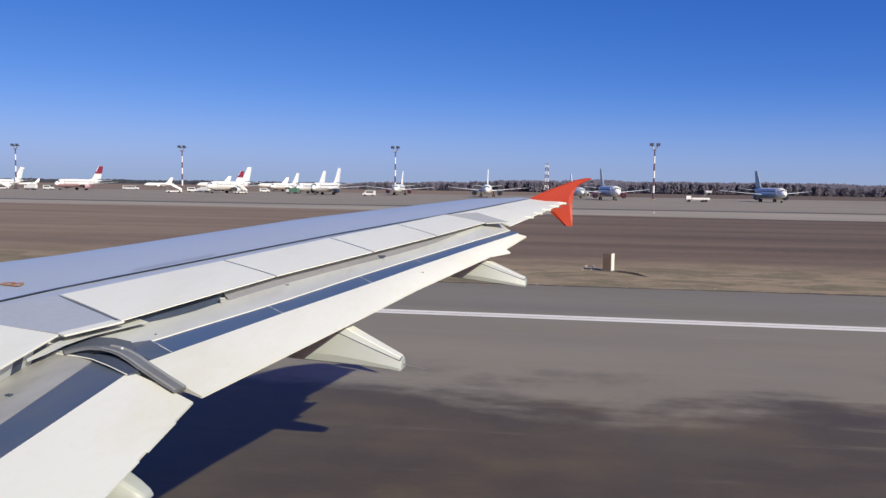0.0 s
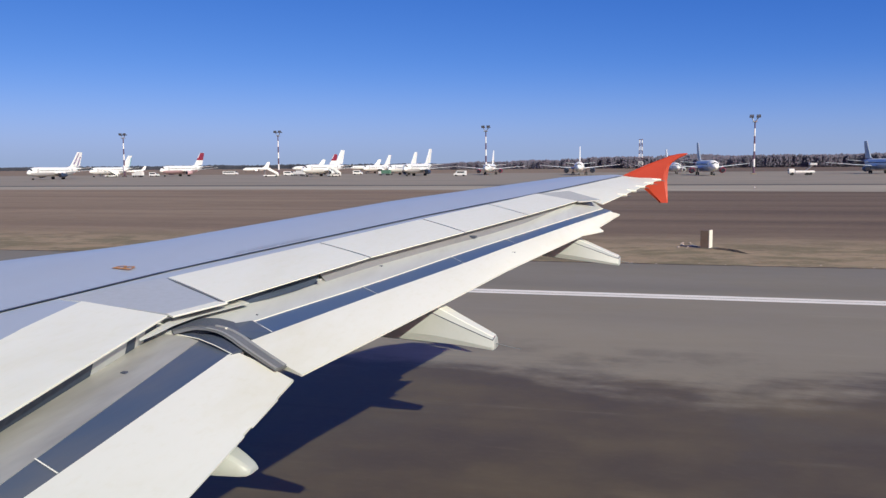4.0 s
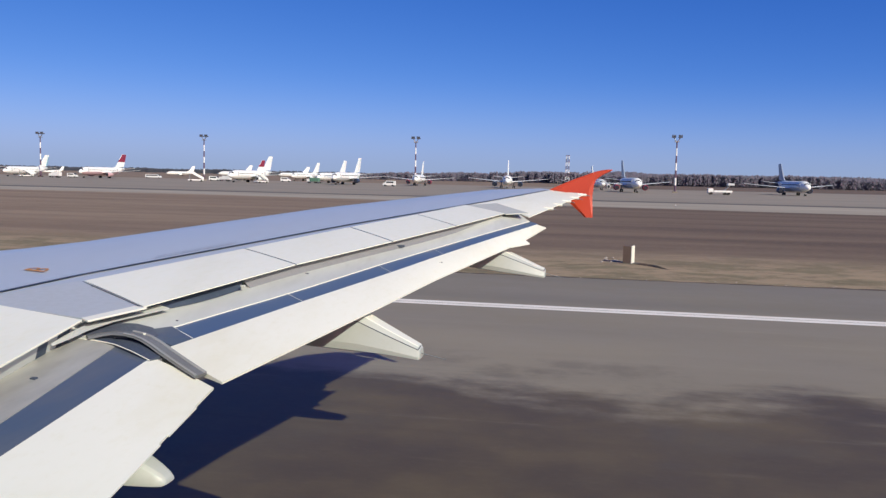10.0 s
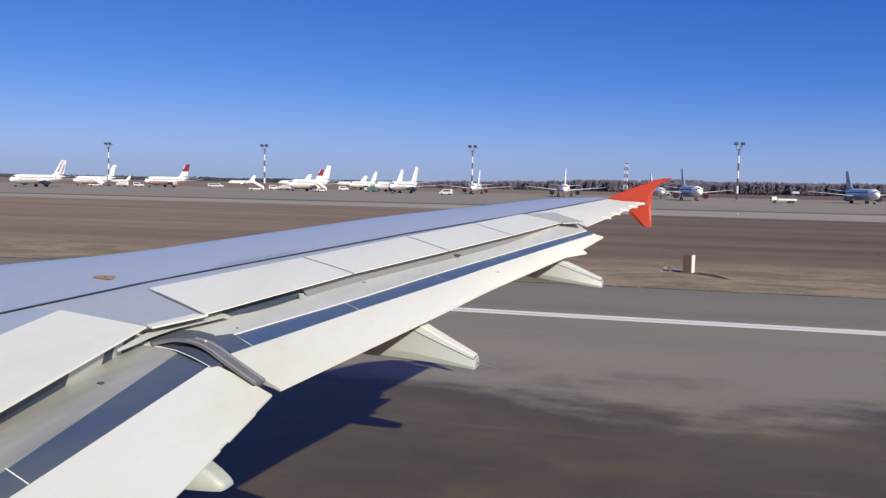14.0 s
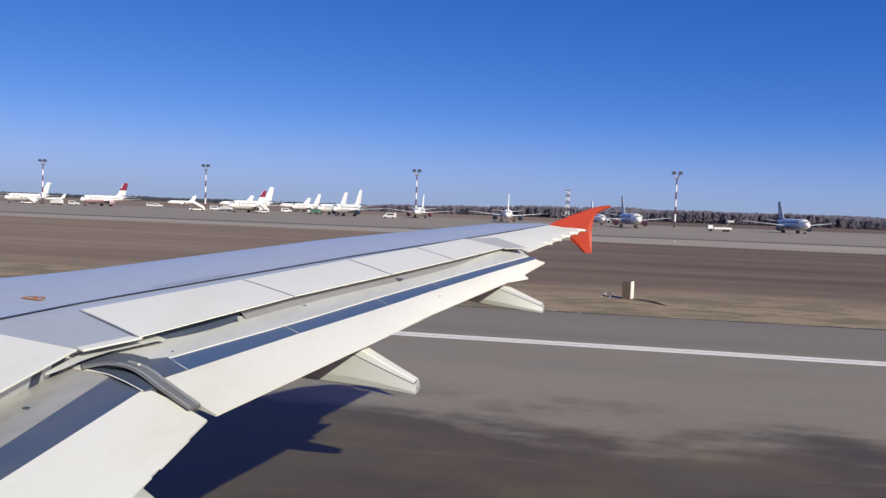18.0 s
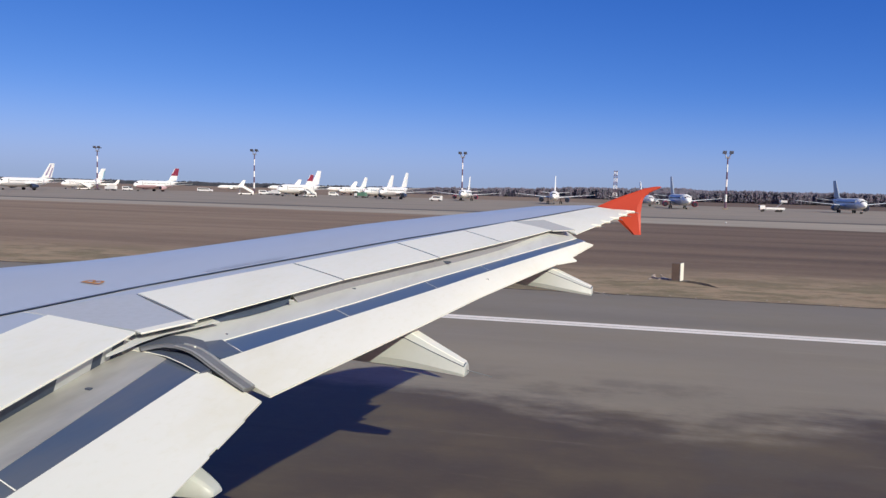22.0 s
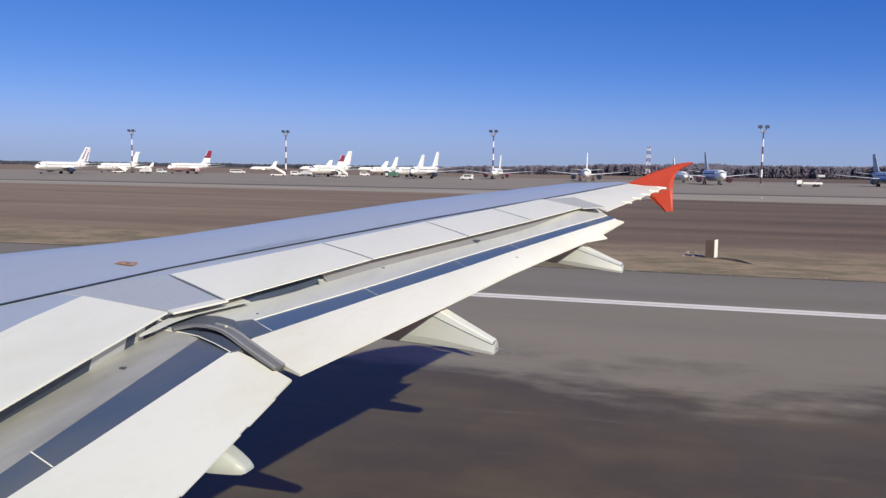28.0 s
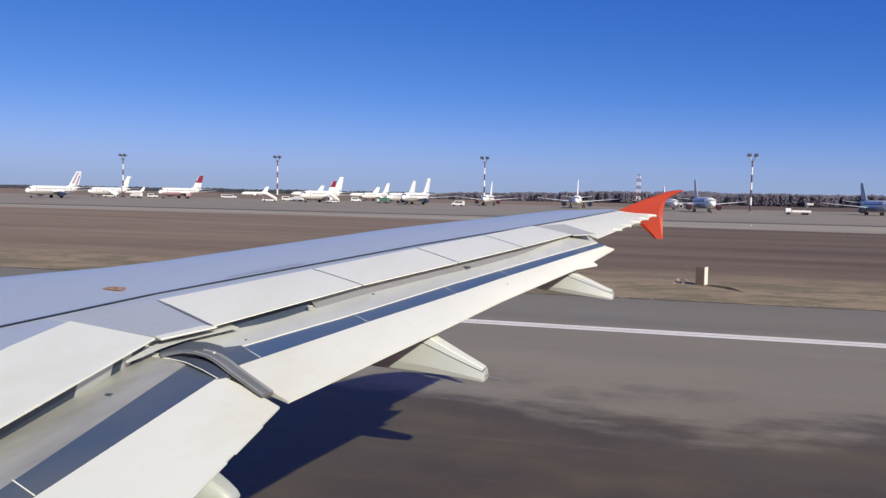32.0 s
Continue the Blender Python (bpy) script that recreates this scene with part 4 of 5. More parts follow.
    part("fin", fin, M_AIR_WHITE if tail in (M_AIR_RED, M_AIR_TEAL, M_AIR_VIOLET) else tail, thing, "tall tail fin")
    if tail in (M_AIR_RED, M_AIR_TEAL):
        top_half = tail is M_AIR_RED
        cap = bmesh.new()
        rows = ((-11.3, -16.4, 8.0, 0.8), (-13.62, -17.28, 10.75, 0.66), (-14.28, -17.38, 11.75, 0.46)) if top_half else ((-14.6, -15.7, 5.7, 0.95), (-16.3, -17.32, 10.7, 0.66))
        loft(cap, [[(a, -0.26 * q, z), (a - 0.3 * (a - b), -0.34 * q, z), (b, -0.05, z), (b, 0.05, z), (a - 0.3 * (a - b), 0.34 * q, z), (a, 0.26 * q, z)] for a, b, z, q in rows])
        part("fin_paint", cap, tail, thing, "coloured field on the tail fin")
    if tail is M_AIR_VIOLET:
        for rows in (((-10.9, -12.0, 6.4, 0.95), (-14.7, -15.4, 11.3, 0.6)), ((-13.3, -14.2, 5.8, 0.95), (-15.6, -16.3, 9.8, 0.7))):
            cap = bmesh.new()
            loft(cap, [[(a, -0.33 * q, z), (b, -0.33 * q, z), (b, 0.33 * q, z), (a, 0.33 * q, z)] for a, b, z, q in rows])
            part("fin_paint", cap, tail, thing, "violet stripe on the tail fin")
    g = bmesh.new()
    tube(g, (13.4, 0, 0.4), (13.2, 0, 2.0), 0.1, 0.12, 8)
    ng = part("nose_gear", g, M_STEEL, thing)
    for d in (-0.22, 0.22):
        w = bmesh.new()
        tube(w, (13.4, d - 0.1, 0.36), (13.4, d + 0.1, 0.36), 0.36, 0.36, 12)
        part("wheel", w, M_TYRE, ng)
    cw = bmesh.new()
    loft(cw, [[(x, (q + 0.02) * math.cos(a), zc + dz + (q + 0.02) * math.sin(a)) for a in [radians(35) + radians(110) * k / 8 for k in range(9)]] for x, q, dz in ((15.25, 1.1, -0.26), (14.6, 1.36, -0.17))], closed=False, caps=False)
    part("cockpit_window", cw, M_GLASS, thing, "dark cockpit windows")
    for s in (1, -1):
        wr = bmesh.new()
        for k in range(30):
            x = 11.2 - k * 0.62
            if 2.2 < abs(k - 15) < 2.6:
                continue
            for zz in (0,):
                box(wr, x, s * 1.90 - 0.03, 3.72, x + 0.26, s * 1.90 + 0.03, 4.06)
        tagged(part("window_row", wr, M_GLASS, thing, "row of cabin windows"), kind="stuff")
        for dx in (11.9, -8.6):
            d = box_mesh(dx, s * 1.80 - 0.06, 2.9, dx + 0.8, s * 1.80 + 0.06, 4.6)
            part("door", d, M_AIR_GREY, thing)
    if stripe is not None:
        st = bmesh.new()
        for s in (1, -1):
            box(st, -7.5, s * 1.93 - 0.03, 3.1, 11.0, s * 1.93 + 0.03, 3.4)
        part("stripe", st, stripe, thing)
    if scale != 1.0:
        thing.scale = (scale, scale, scale)
    return thing


JETS = (
    ((-254, 303), 270, M_AIR_WHITE, M_AIR_GREY, M_AIR_VIOLET, "white twin-jet airliner parked with a violet-striped tail", 1.0, M_AIR_NAVY),
    ((-292, 391), 266, M_AIR_WHITE, M_AIR_WHITE, M_AIR_TEAL, "white airliner with a teal-edged tail behind vehicles", 0.98, None),
    ((-252, 397), 264, M_AIR_WHITE, M_AIR_PINK, M_AIR_RED, "pink and white airliner with a dark red tail", 1.08, M_AIR_PINK),
    ((-156, 364), 260, M_AIR_WHITE, M_AIR_WHITE, M_AIR_WHITE, "white airliner with stairs at its front door", 1.05, None),
    ((-194, 446), 256, M_AIR_WHITE, M_AIR_WHITE, M_AIR_RED, "white airliner with a red and white tail", 1.0, M_AIR_RED),
    ((-181, 508), 258, M_AIR_WHITE, M_AIR_WHITE, M_AIR_WHITE, "white airliner parked in the second row", 1.0, None),
    ((-110, 364), 266, M_AIR_WHITE, M_AIR_GREY, M_AIR_WHITE, "white airliner with grey belly and tall white tail", 1.05, M_AIR_NAVY),
    ((-132, 410), 262, M_AIR_WHITE, M_AIR_WHITE, M_AIR_WHITE, "white airliner close behind another one", 1.0, M_AIR_GREY),
    ((-83, 394), 275, M_AIR_WHITE, M_AIR_WHITE, M_AIR_WHITE, "white airliner behind a floodlight mast, nose to the taxiway", 1.0, M_AIR_RED),
    ((-38, 370), 275, M_AIR_WHITE, M_AIR_WHITE, M_AIR_WHITE, "white airliner parked nose to the taxiway", 1.08, M_AIR_NAVY),
    ((13.5, 336), 279, M_AIR_STEEL, M_AIR_GREY, M_AIR_SLATE, "blue-grey airliner with a white nose and red engines", 1.08, M_AIR_RED),
    ((78.7, 357), 276, M_AIR_STEEL, M_AIR_GREY, M_AIR_SLATE, "blue-grey airliner with a white nose and a tall tail", 1.1, M_AIR_NAVY),
    ((1, 392), 280, M_AIR_WHITE, M_AIR_WHITE, M_AIR_WHITE, "white airliner half hidden behind another one", 0.95, None),
    ((-386, 735), 225, M_AIR_WHITE, M_AIR_WHITE, M_AIR_WHITE, "white airliner standing far off across the airfield", 0.8, None),
    ((-353, 784), 215, M_AIR_WHITE, M_AIR_WHITE, M_AIR_WHITE, "white airliner standing far off across the airfield", 1.0, None),
    ((-314, 844), 215, M_AIR_WHITE, M_AIR_WHITE, M_AIR_WHITE, "white airliner standing far off across the airfield", 1.0, None),
    ((-484, 684), 225, M_AIR_WHITE, M_AIR_WHITE, M_AIR_WHITE, "small white airliner far off across the airfield", 0.55, None),
)
for place, heading, top, belly, tail, label, size, engine in JETS:
    jet("airliner", place, heading, top, belly, tail, label, size, engine)


# ---------------------------------------------------------------- floodlight masts and tower
def mast(place, height=25.0):
    thing = tagged(empty("floodlight_mast", pose(place[0], place[1], 0.02)), "tall red and white banded floodlight mast", "lamp post", "floodlight masts")
    n = 7
    for k in range(n):
        b = bmesh.new()
        z0, z1 = k * height * 0.9 / n, (k + 1) * height * 0.9 / n
        tube(b, (0, 0, z0), (0, 0, z1), 0.46 - 0.03 * k, 0.46 - 0.03 * (k + 1), 10)
        part("pole_section", b, M_MAST_WHITE if k % 2 else M_MAST_RED, thing)
    for s in (-1, 1):
        a = bmesh.new()
        tube(a, (0, 0, height * 0.86), (s * 1.25, 0, height * 0.955), 0.22, 0.18, 8)
        part("arm", a, M_STEEL, thing)
        rack = part("lamp_rack", box_mesh(s * 1.3 - 0.8, -0.8, height * 0.95, s * 1.3 + 0.8, 0.8, height * 0.97), M_LAMP, thing)
        for i in range(3):
            part("floodlight", box_mesh(s * 1.3 - 0.78 + i * 0.55, -1.0, height * 0.97, s * 1.3 - 0.34 + i * 0.55, -0.3, height * 1.0, 0.05), M_LAMP, rack)
    part("platform", box_mesh(-1.0, -0.7, height * 0.875, 1.0, 0.7, height * 0.885), M_STEEL, thing)
    part("base", box_mesh(-1.0, -1.0, 0, 1.0, 1.0, 0.5, 0.05), M_APRON, thing)
    return thing


for p in ((-288, 397), (-199, 404), (-85.5, 396), (32.5, 354), (-350, 352), (131, 350)):
    mast(p, 23.5)


def radio_tower(place, height=30.0):
    thing = tagged(empty("lattice_tower", pose(place[0], place[1], 0)), "red and white lattice radio tower beyond the apron", "tower")
    n = 8
    for k in range(n):
        b = bmesh.new()
        h0, h1 = height * k / n, height * (k + 1) / n
        w0, w1 = 1.9 - 0.06 * k, 1.9 - 0.06 * (k + 1)
        for sx_, sy_ in ((1, 1), (1, -1), (-1, 1), (-1, -1)):
            tube(b, (w0 * sx_, w0 * sy_, h0), (w1 * sx_, w1 * sy_, h1), 0.28, 0.28, 6)
        for a, c in (((1, 1), (1, -1)), ((1, -1), (-1, -1)), ((-1, -1), (-1, 1)), ((-1, 1), (1, 1))):
            tube(b, (w0 * a[0], w0 * a[1], h0), (w1 * c[0], w1 * c[1], h1), 0.2, 0.2, 6)
            tube(b, (w1 * a[0], w1 * a[1], h1), (w1 * c[0], w1 * c[1], h1), 0.2, 0.2, 6)
        part("tower_section", b, M_MAST_WHITE if k % 2 else M_MAST_RED, thing)
    part("platform", box_mesh(-2.1, -2.1, height, 2.1, 2.1, height + 0.4), M_MAST_RED, thing)
    return thing


radio_tower((-28, 870), 29.0)


# ---------------------------------------------------------------- vehicles and ground equipment
def wheels(thing, xs, w, r=0.4):
    for x in xs:
        for s in (-1, 1):
            b = bmesh.new()
            tube(b, (x, s * w - 0.13 * s, r), (x, s * w + 0.13 * s, r), r, r, 14)
            part("wheel", b, M_TYRE, thing)


def van(place, heading, paint_mat=None, label="white van parked on the apron", length=5.2):
    thing = tagged(empty("van", pose(place[0], place[1], 0.03, 0, 0, heading)), label, "van")
    h = length / 2
    b = bmesh.new()
    side = [(-h, 0.45), (-h, 2.15), (-h + 0.2, 2.3), (h - 1.6, 2.3), (h - 0.85, 1.45), (h - 0.1, 1.2), (h, 0.45)]
    loft(b, [[(x, y, z) for x, z in side] for y in (-0.95, 0.95)])
    part("body", b, paint_mat or M_VAN, thing)
    for s in (-1, 1):
        part("side_window", box_mesh(-h + 0.5, s * 0.955 - 0.01, 1.4, h - 1.6, s * 0.955 + 0.01, 2.0), M_GLASS, thing)
    ws = bmesh.new()
    ws.faces.new([ws.verts.new(p) for p in ((h - 1.5, -0.85, 2.23), (h - 0.86, -0.85, 1.5), (h - 0.86, 0.85, 1.5), (h - 1.5, 0.85, 2.23))])
    for v in ws.verts:
        v.co.x += 0.03
    part("windscreen", ws, M_GLASS, thing)
    wheels(thing, (-h + 0.9, h - 0.95), 0.85, 0.36)
    return thing


def truck(place, heading, box_mat, label, lift=0.0):
    thing = tagged(empty("truck", pose(place[0], place[1], 0.03, 0, 0, heading)), label, "truck")
    part("chassis", box_mesh(-4, -1.0, 0.6, 4, 1.0, 0.95), M_STEEL, thing)
    cab = part("cab", box_mesh(2.2, -1.15, 0.95, 4.1, 1.15, 2.7, 0.12), M_VAN, thing)
    part("windscreen", box_mesh(4.1, -1.0, 1.7, 4.13, 1.0, 2.5), M_GLASS, cab)
    part("cargo_box", box_mesh(-4, -1.2, 1.1 + lift, 1.9, 1.2, 3.4 + lift, 0.06), box_mat, thing)
    if lift:
        sc = bmesh.new()
        for s in (-0.9, 0.9):
            tube(sc, (-3.5, s, 0.95), (1.5, s, 1.1 + lift), 0.1, 0.1, 6)
            tube(sc, (1.5, s, 0.95), (-3.5, s, 1.1 + lift), 0.1, 0.1, 6)
        part("scissor_lift", sc, M_STEEL, thing)
    wheels(thing, (-2.8, -1.7, 2.9), 1.0, 0.5)
    thing.scale = (0.78, 0.78, 0.78)
    return thing


def stairs(place, heading, label="white mobile passenger stairs"):
    thing = tagged(empty("passenger_stairs", pose(place[0], place[1], 0.03, 0, 0, heading)), label, "stairs", "mobile passenger stairs")
    part("chassis", box_mesh(-3.4, -1.1, 0.45, 3.4, 1.1, 0.9, 0.05), M_VAN, thing)
    for i in range(14):
        x = -3.2 + i * 0.34
        part("step", box_mesh(x, -0.8, 0.9 + i * 0.19, x + 0.36, 0.8, 0.96 + i * 0.19), M_STEEL, thing)
    part("landing", box_mesh(1.55, -0.9, 3.45, 3.3, 0.9, 3.55), M_STEEL, thing)
    for s in (-1, 1):
        b = bmesh.new()
        loft(b, [[(-3.4, s * 0.9 + d, 0.9), (-3.4, s * 0.9 + d, 1.9), (1.5, s * 0.9 + d, 4.6), (3.3, s * 0.9 + d, 4.6), (3.3, s * 0.9 + d, 3.5), (1.5, s * 0.9 + d, 3.4)] for d in (-0.04, 0.04)])
        part("side_panel", b, M_VAN, thing)
        p = bmesh.new()
        tube(p, (2.6, s * 0.7, 0.9), (2.6, s * 0.7, 3.45), 0.09, 0.09, 8)
        part("support", p, M_STEEL, thing)
    wheels(thing, (-2.4, 2.2), 1.0, 0.4)
    return thing


van((-84.5, 340), 176)
van((-186, 389), 10, label="white service van beside the airliners")
van((-161, 421), 10, label="white service van beside the airliners")
van((-264, 389), 0, label="white service van beside a pink airliner")
def stair_truck(place, heading):
    """A low white service truck with a small raised platform at its rear."""
    thing = tagged(empty("truck", pose(place[0], place[1], 0.03, 0, 0, heading)), "low white service truck with a raised work platform", "truck")
    part("chassis", box_mesh(-4.5, -1.0, 0.55, 4.2, 1.0, 0.9), M_STEEL, thing)
    part("bed", box_mesh(-4.5, -1.15, 0.9, 2.0, 1.15, 1.6, 0.06), M_VAN, thing)
    cab = part("cab", box_mesh(2.3, -1.1, 0.9, 4.2, 1.1, 2.3, 0.15), M_VAN, thing)
    part("windscreen", box_mesh(4.2, -0.95, 1.5, 4.23, 0.95, 2.1), M_GLASS, cab)
    b = bmesh.new()
    for s in (-0.8, 0.8):
        tube(b, (-1.5, s, 1.5), (-4.0, s, 3.6), 0.12, 0.12, 6)
    part("lift_arm", b, M_STEEL, thing)
    part("platform", box_mesh(-5.2, -1.1, 3.5, -2.9, 1.1, 4.3, 0.05), M_AIR_GREY, thing)
    wheels(thing, (-3.2, -2.0, 3.0), 1.0, 0.5)
    return thing


stair_truck((45.4, 322), 185)
truck((-134, 387), 170, M_GREEN, "service truck with a green box")
truck((-262, 372), 175, M_VAN, "white box truck beside a parked airliner")
truck((-178, 384), 170, M_VAN, "white catering truck beside a parked airliner")
stairs((-175.5, 348), 215, "white mobile passenger stairs standing free")
stairs((-144, 347), 250, "white mobile passenger stairs at an airliner")
stairs((-276, 369), 240)
van((-255, 453), 0, label="long white bus on the far apron", length=9.5)


def marker_box(place):
    thing = tagged(empty("marker_box", pose(place[0], place[1], 0.0, 0, 0, -18)), "weathered upright marker box beside the runway, one white face", "marker box")
    part("body", box_mesh(-0.30, -0.26, 0, 0.14, 0.26, 0.93, 0.01), M_BOXDARK, thing)
    part("face_plate", box_mesh(0.142, -0.27, 0.02, 0.19, 0.27, 0.95, 0.01), M_LEDGE, thing, "white painted face")
    part("footing", box_mesh(-0.45, -0.45, -0.05, 0.5, 0.45, 0.025, 0.01), M_SEAM, thing, "flat concrete footing")
    return thing


marker_box((2.0, 45.6))


def runway_light(place):
    thing = tagged(empty("runway_light", pose(place[0], place[1], 0.0)), "small white runway edge light on a stub", "light", "runway lights")
    b = bmesh.new()
    tube(b, (0, 0, 0), (0, 0, 0.28), 0.05, 0.05, 8)
    part("stub", b, M_STEEL, thing)
    c = bmesh.new()
    tube(c, (0, 0, 0.28), (0, 0, 0.45), 0.11, 0.06, 10)
    part("lens", c, M_VAN, thing)
    return thing


for p in ((14, 150), (-172, 150), (-250, 150), (-330, 150)):
    runway_light(p)


# ---------------------------------------------------------------- runway end behind the aircraft: threshold stripes, yellow line, signs
for i in range(5):
    y0 = 12.6 + i * 3.55
    for s in (1, -1):
        a, b = (y0, y0 + 1.8) if s > 0 else (-3.9 - y0 - 1.8, -3.9 - y0)
        tagged(new("threshold_stripe", flat_stripe("threshold_stripe", 70, a, 100, b, M_MARK)), "broad white runway threshold stripe, worn", "road marking", "threshold stripes", "structure")


for x0, x1, rows in ((-62, -40, ((8.5, 11.2), (12.2, 14.9), (15.9, 18.6))), (-250, -190, ((8.0, 17.5),)), (-380, -358, ((8.5, 11.2), (12.2, 14.9)))):
    for y0, y1 in rows:
        for a, b in ((y0, y1), (-3.9 - y1, -3.9 - y0)):
            tagged(new("touchdown_bar", flat_stripe("touchdown_bar", x0, a, x1, b, M_MARK)), "broad white touchdown bar painted on the runway", "road marking", "touchdown bars", "structure")


def painted_curve(name, pts, width, material, label):
    bm = bmesh.new()
    left, right = [], []
    for i, q in enumerate(pts):
        t = Vector((*pts[min(i + 1, len(pts) - 1)], 0)) - Vector((*pts[max(i - 1, 0)], 0))
        n = Vector((-t.y, t.x, 0)).normalized() * width / 2
        left.append(bm.verts.new((q[0] + n.x, q[1] + n.y, 0.042)))
        right.append(bm.verts.new((q[0] - n.x, q[1] - n.y, 0.042)))
    for i in range(len(pts) - 1):
        bm.faces.new((left[i], right[i], right[i + 1], left[i + 1]))
    return tagged(part(name, bm, material), label, "road marking", kind="structure")


painted_curve("yellow_line", [(62.5 + 14 * k / 10, 10.7 + 12.5 * (k / 10) ** 1.25) for k in range(11)], 0.3, M_YELLOW, "yellow painted taxi line leading off the runway")
painted_curve("yellow_line", [(64 + 12 * math.sin(math.pi * k / 20) + 8 * k / 20, 56 + 90 * k / 20) for k in range(21)], 0.3, M_YELLOW, "yellow painted taxi line curving to the apron")


def taxi_sign(place, heading):
    thing = tagged(empty("taxiway_sign", pose(place[0], place[1], 0, 0, 0, heading)), "low yellow and black taxiway direction sign with unreadable writing", "sign")
    for i, m in enumerate((M_YEL_VEH, M_GLASS, M_GLASS)):
        x = i * 1.25
        panel = part("sign_panel", box_mesh(x, -0.12, 0.25, x + 1.2, 0.12, 1.05, 0.03), m, thing)
        part("sign_bar", box_mesh(x + 0.3, -0.135, 0.5, x + 0.9, -0.121, 0.8), M_GLASS if i == 0 else M_YEL_VEH, panel)
        for dx in (0.2, 1.0):
            part("leg", box_mesh(x + dx - 0.04, -0.04, 0, x + dx + 0.04, 0.04, 0.25), M_STEEL, thing)
    return thing


taxi_sign((60, 92), 190)


# ---------------------------------------------------------------- far along the runway: fuel tanks, office block, terminal
def fuel_tank(place, r, h):
    thing = tagged(empty("fuel_tank", pose(place[0], place[1], 0)), "large white cylindrical fuel tank with a stair", "tank", "fuel tanks")
    b = bmesh.new()
    tube(b, (0, 0, 0), (0, 0, h), r, r, 40)
    part("shell", b, M_TANK, thing, smooth=False)
    c = bmesh.new()
    tube(c, (0, 0, h), (0, 0, h + r * 0.12), r, 0.4, 40)
    part("roof", c, M_TANK, thing)
    for i in range(24):
        a = -2.4 + 0.07 * i
        x, y, z = (r + 0.5) * math.cos(a), (r + 0.5) * math.sin(a), h * (i + 1) / 25
        part("stair_tread", box_mesh(x - 0.5, y - 0.5, z - 0.1, x + 0.5, y + 0.5, z), M_STEEL, thing)
    rail = bmesh.new()
    for k in range(40):
        a0, a1 = k * math.tau / 40, (k + 1) * math.tau / 40
        tube(rail, (r * math.cos(a0), r * math.sin(a0), h + 1), (r * math.cos(a1), r * math.sin(a1), h + 1), 0.06, 0.06, 4)
        tube(rail, (r * math.cos(a0), r * math.sin(a0), h), (r * math.cos(a0), r * math.sin(a0), h + 1), 0.05, 0.05, 4)
    part("roof_rail", rail, M_STEEL, thing)
    return thing


for k in range(5):
    fuel_tank((-960 + 30 * k, 470 + 18 * k), 11.0, 14.0)
for k in range(4):
    fuel_tank((-1190 + 26 * k, 640 + 15 * k), 9.0, 9.0)


def block(name, place, heading, w, d, floors, wall, label, bays):
    thing = tagged(empty(name, pose(place[0], place[1], 0, 0, 0, heading)), label, "building")
    h = floors * 3.6
    part("wall", box_mesh(-w / 2, -d / 2, 0, w / 2, d / 2, h), wall, thing)
    part("roof", box_mesh(-w / 2 - 0.4, -d / 2 - 0.4, h, w / 2 + 0.4, d / 2 + 0.4, h + 0.6), M_WALL, thing)
    for f in range(floors):
        for b in range(bays):
            x = -w / 2 + (b + 0.5) * w / bays
            win = part("window", box_mesh(x - w / bays * 0.32, -d / 2 - 0.05, f * 3.6 + 1.0, x + w / bays * 0.32, -d / 2 + 0.2, f * 3.6 + 2.8), M_GLASS, thing)
    return thing


block("office_building", (-935, 800), -25, 46, 16, 3, M_WALL, "cream three-storey office block with rows of windows", 8)
block("stair_annex", (-966, 786), -25, 14, 14, 3, M_BRICKRED, "red rendered annex beside the office block", 2)
block("terminal", (-1600, 720), -35, 260, 50, 4, M_TERMINAL, "long blue-grey terminal with glazed front", 30)
block("office_building", (-1320, 690), -30, 24, 14, 4, M_WALL, "white four-storey airport office block", 5)


def control_tower(place):
    thing = tagged(empty("control_tower", pose(place[0], place[1], 0)), "grey airport control tower with a glazed cab", "tower")
    b = bmesh.new()
    tube(b, (0, 0, 0), (0, 0, 34), 4, 3.4, 16)
    part("shaft", b, M_AIR_GREY, thing)
    c = bmesh.new()
    tube(c, (0, 0, 34), (0, 0, 39), 4.5, 6.5, 16)
    part("cab", c, M_GLASS, thing)
    d = bmesh.new()
    tube(d, (0, 0, 39), (0, 0, 40), 7, 6.5, 16)
    part("roof", d, M_AIR_GREY, thing)
    return thing


control_tower((-1560, 800))
jumbo = jet("airliner", (168, 345), 25, M_AIR_WHITE, M_AIR_NAVY, M_AIR_NAVY, "very large white jumbo jet with navy belly and tail", 2.0, M_AIR_GREY)


# ---------------------------------------------------------------- beside the take-off run: approach lights, thawing snow, spoil heap
def slope_light(place):
    thing = tagged(empty("approach_light", pose(place[0], place[1], 0.0)), "white approach light unit on two legs in the grass", "light", "approach slope lights")
    part("housing", box_mesh(-0.4, -0.3, 1.25, 0.4, 0.3, 1.7, 0.04), M_VAN, thing)
    part("lens", box_mesh(-0.32, -0.32, 1.35, 0.32, -0.302, 1.6), M_GLASS, thing)
    for x in (-0.3, 0.3):
        b = bmesh.new()
        tube(b, (x, 0, 0), (x, 0, 1.25), 0.06, 0.06, 8)
        part("leg", b, M_STEEL, thing)
    return thing


for p in ((-219, 104), (-211, 102), (-189, 96), (-185, 95)):
    slope_light(p)


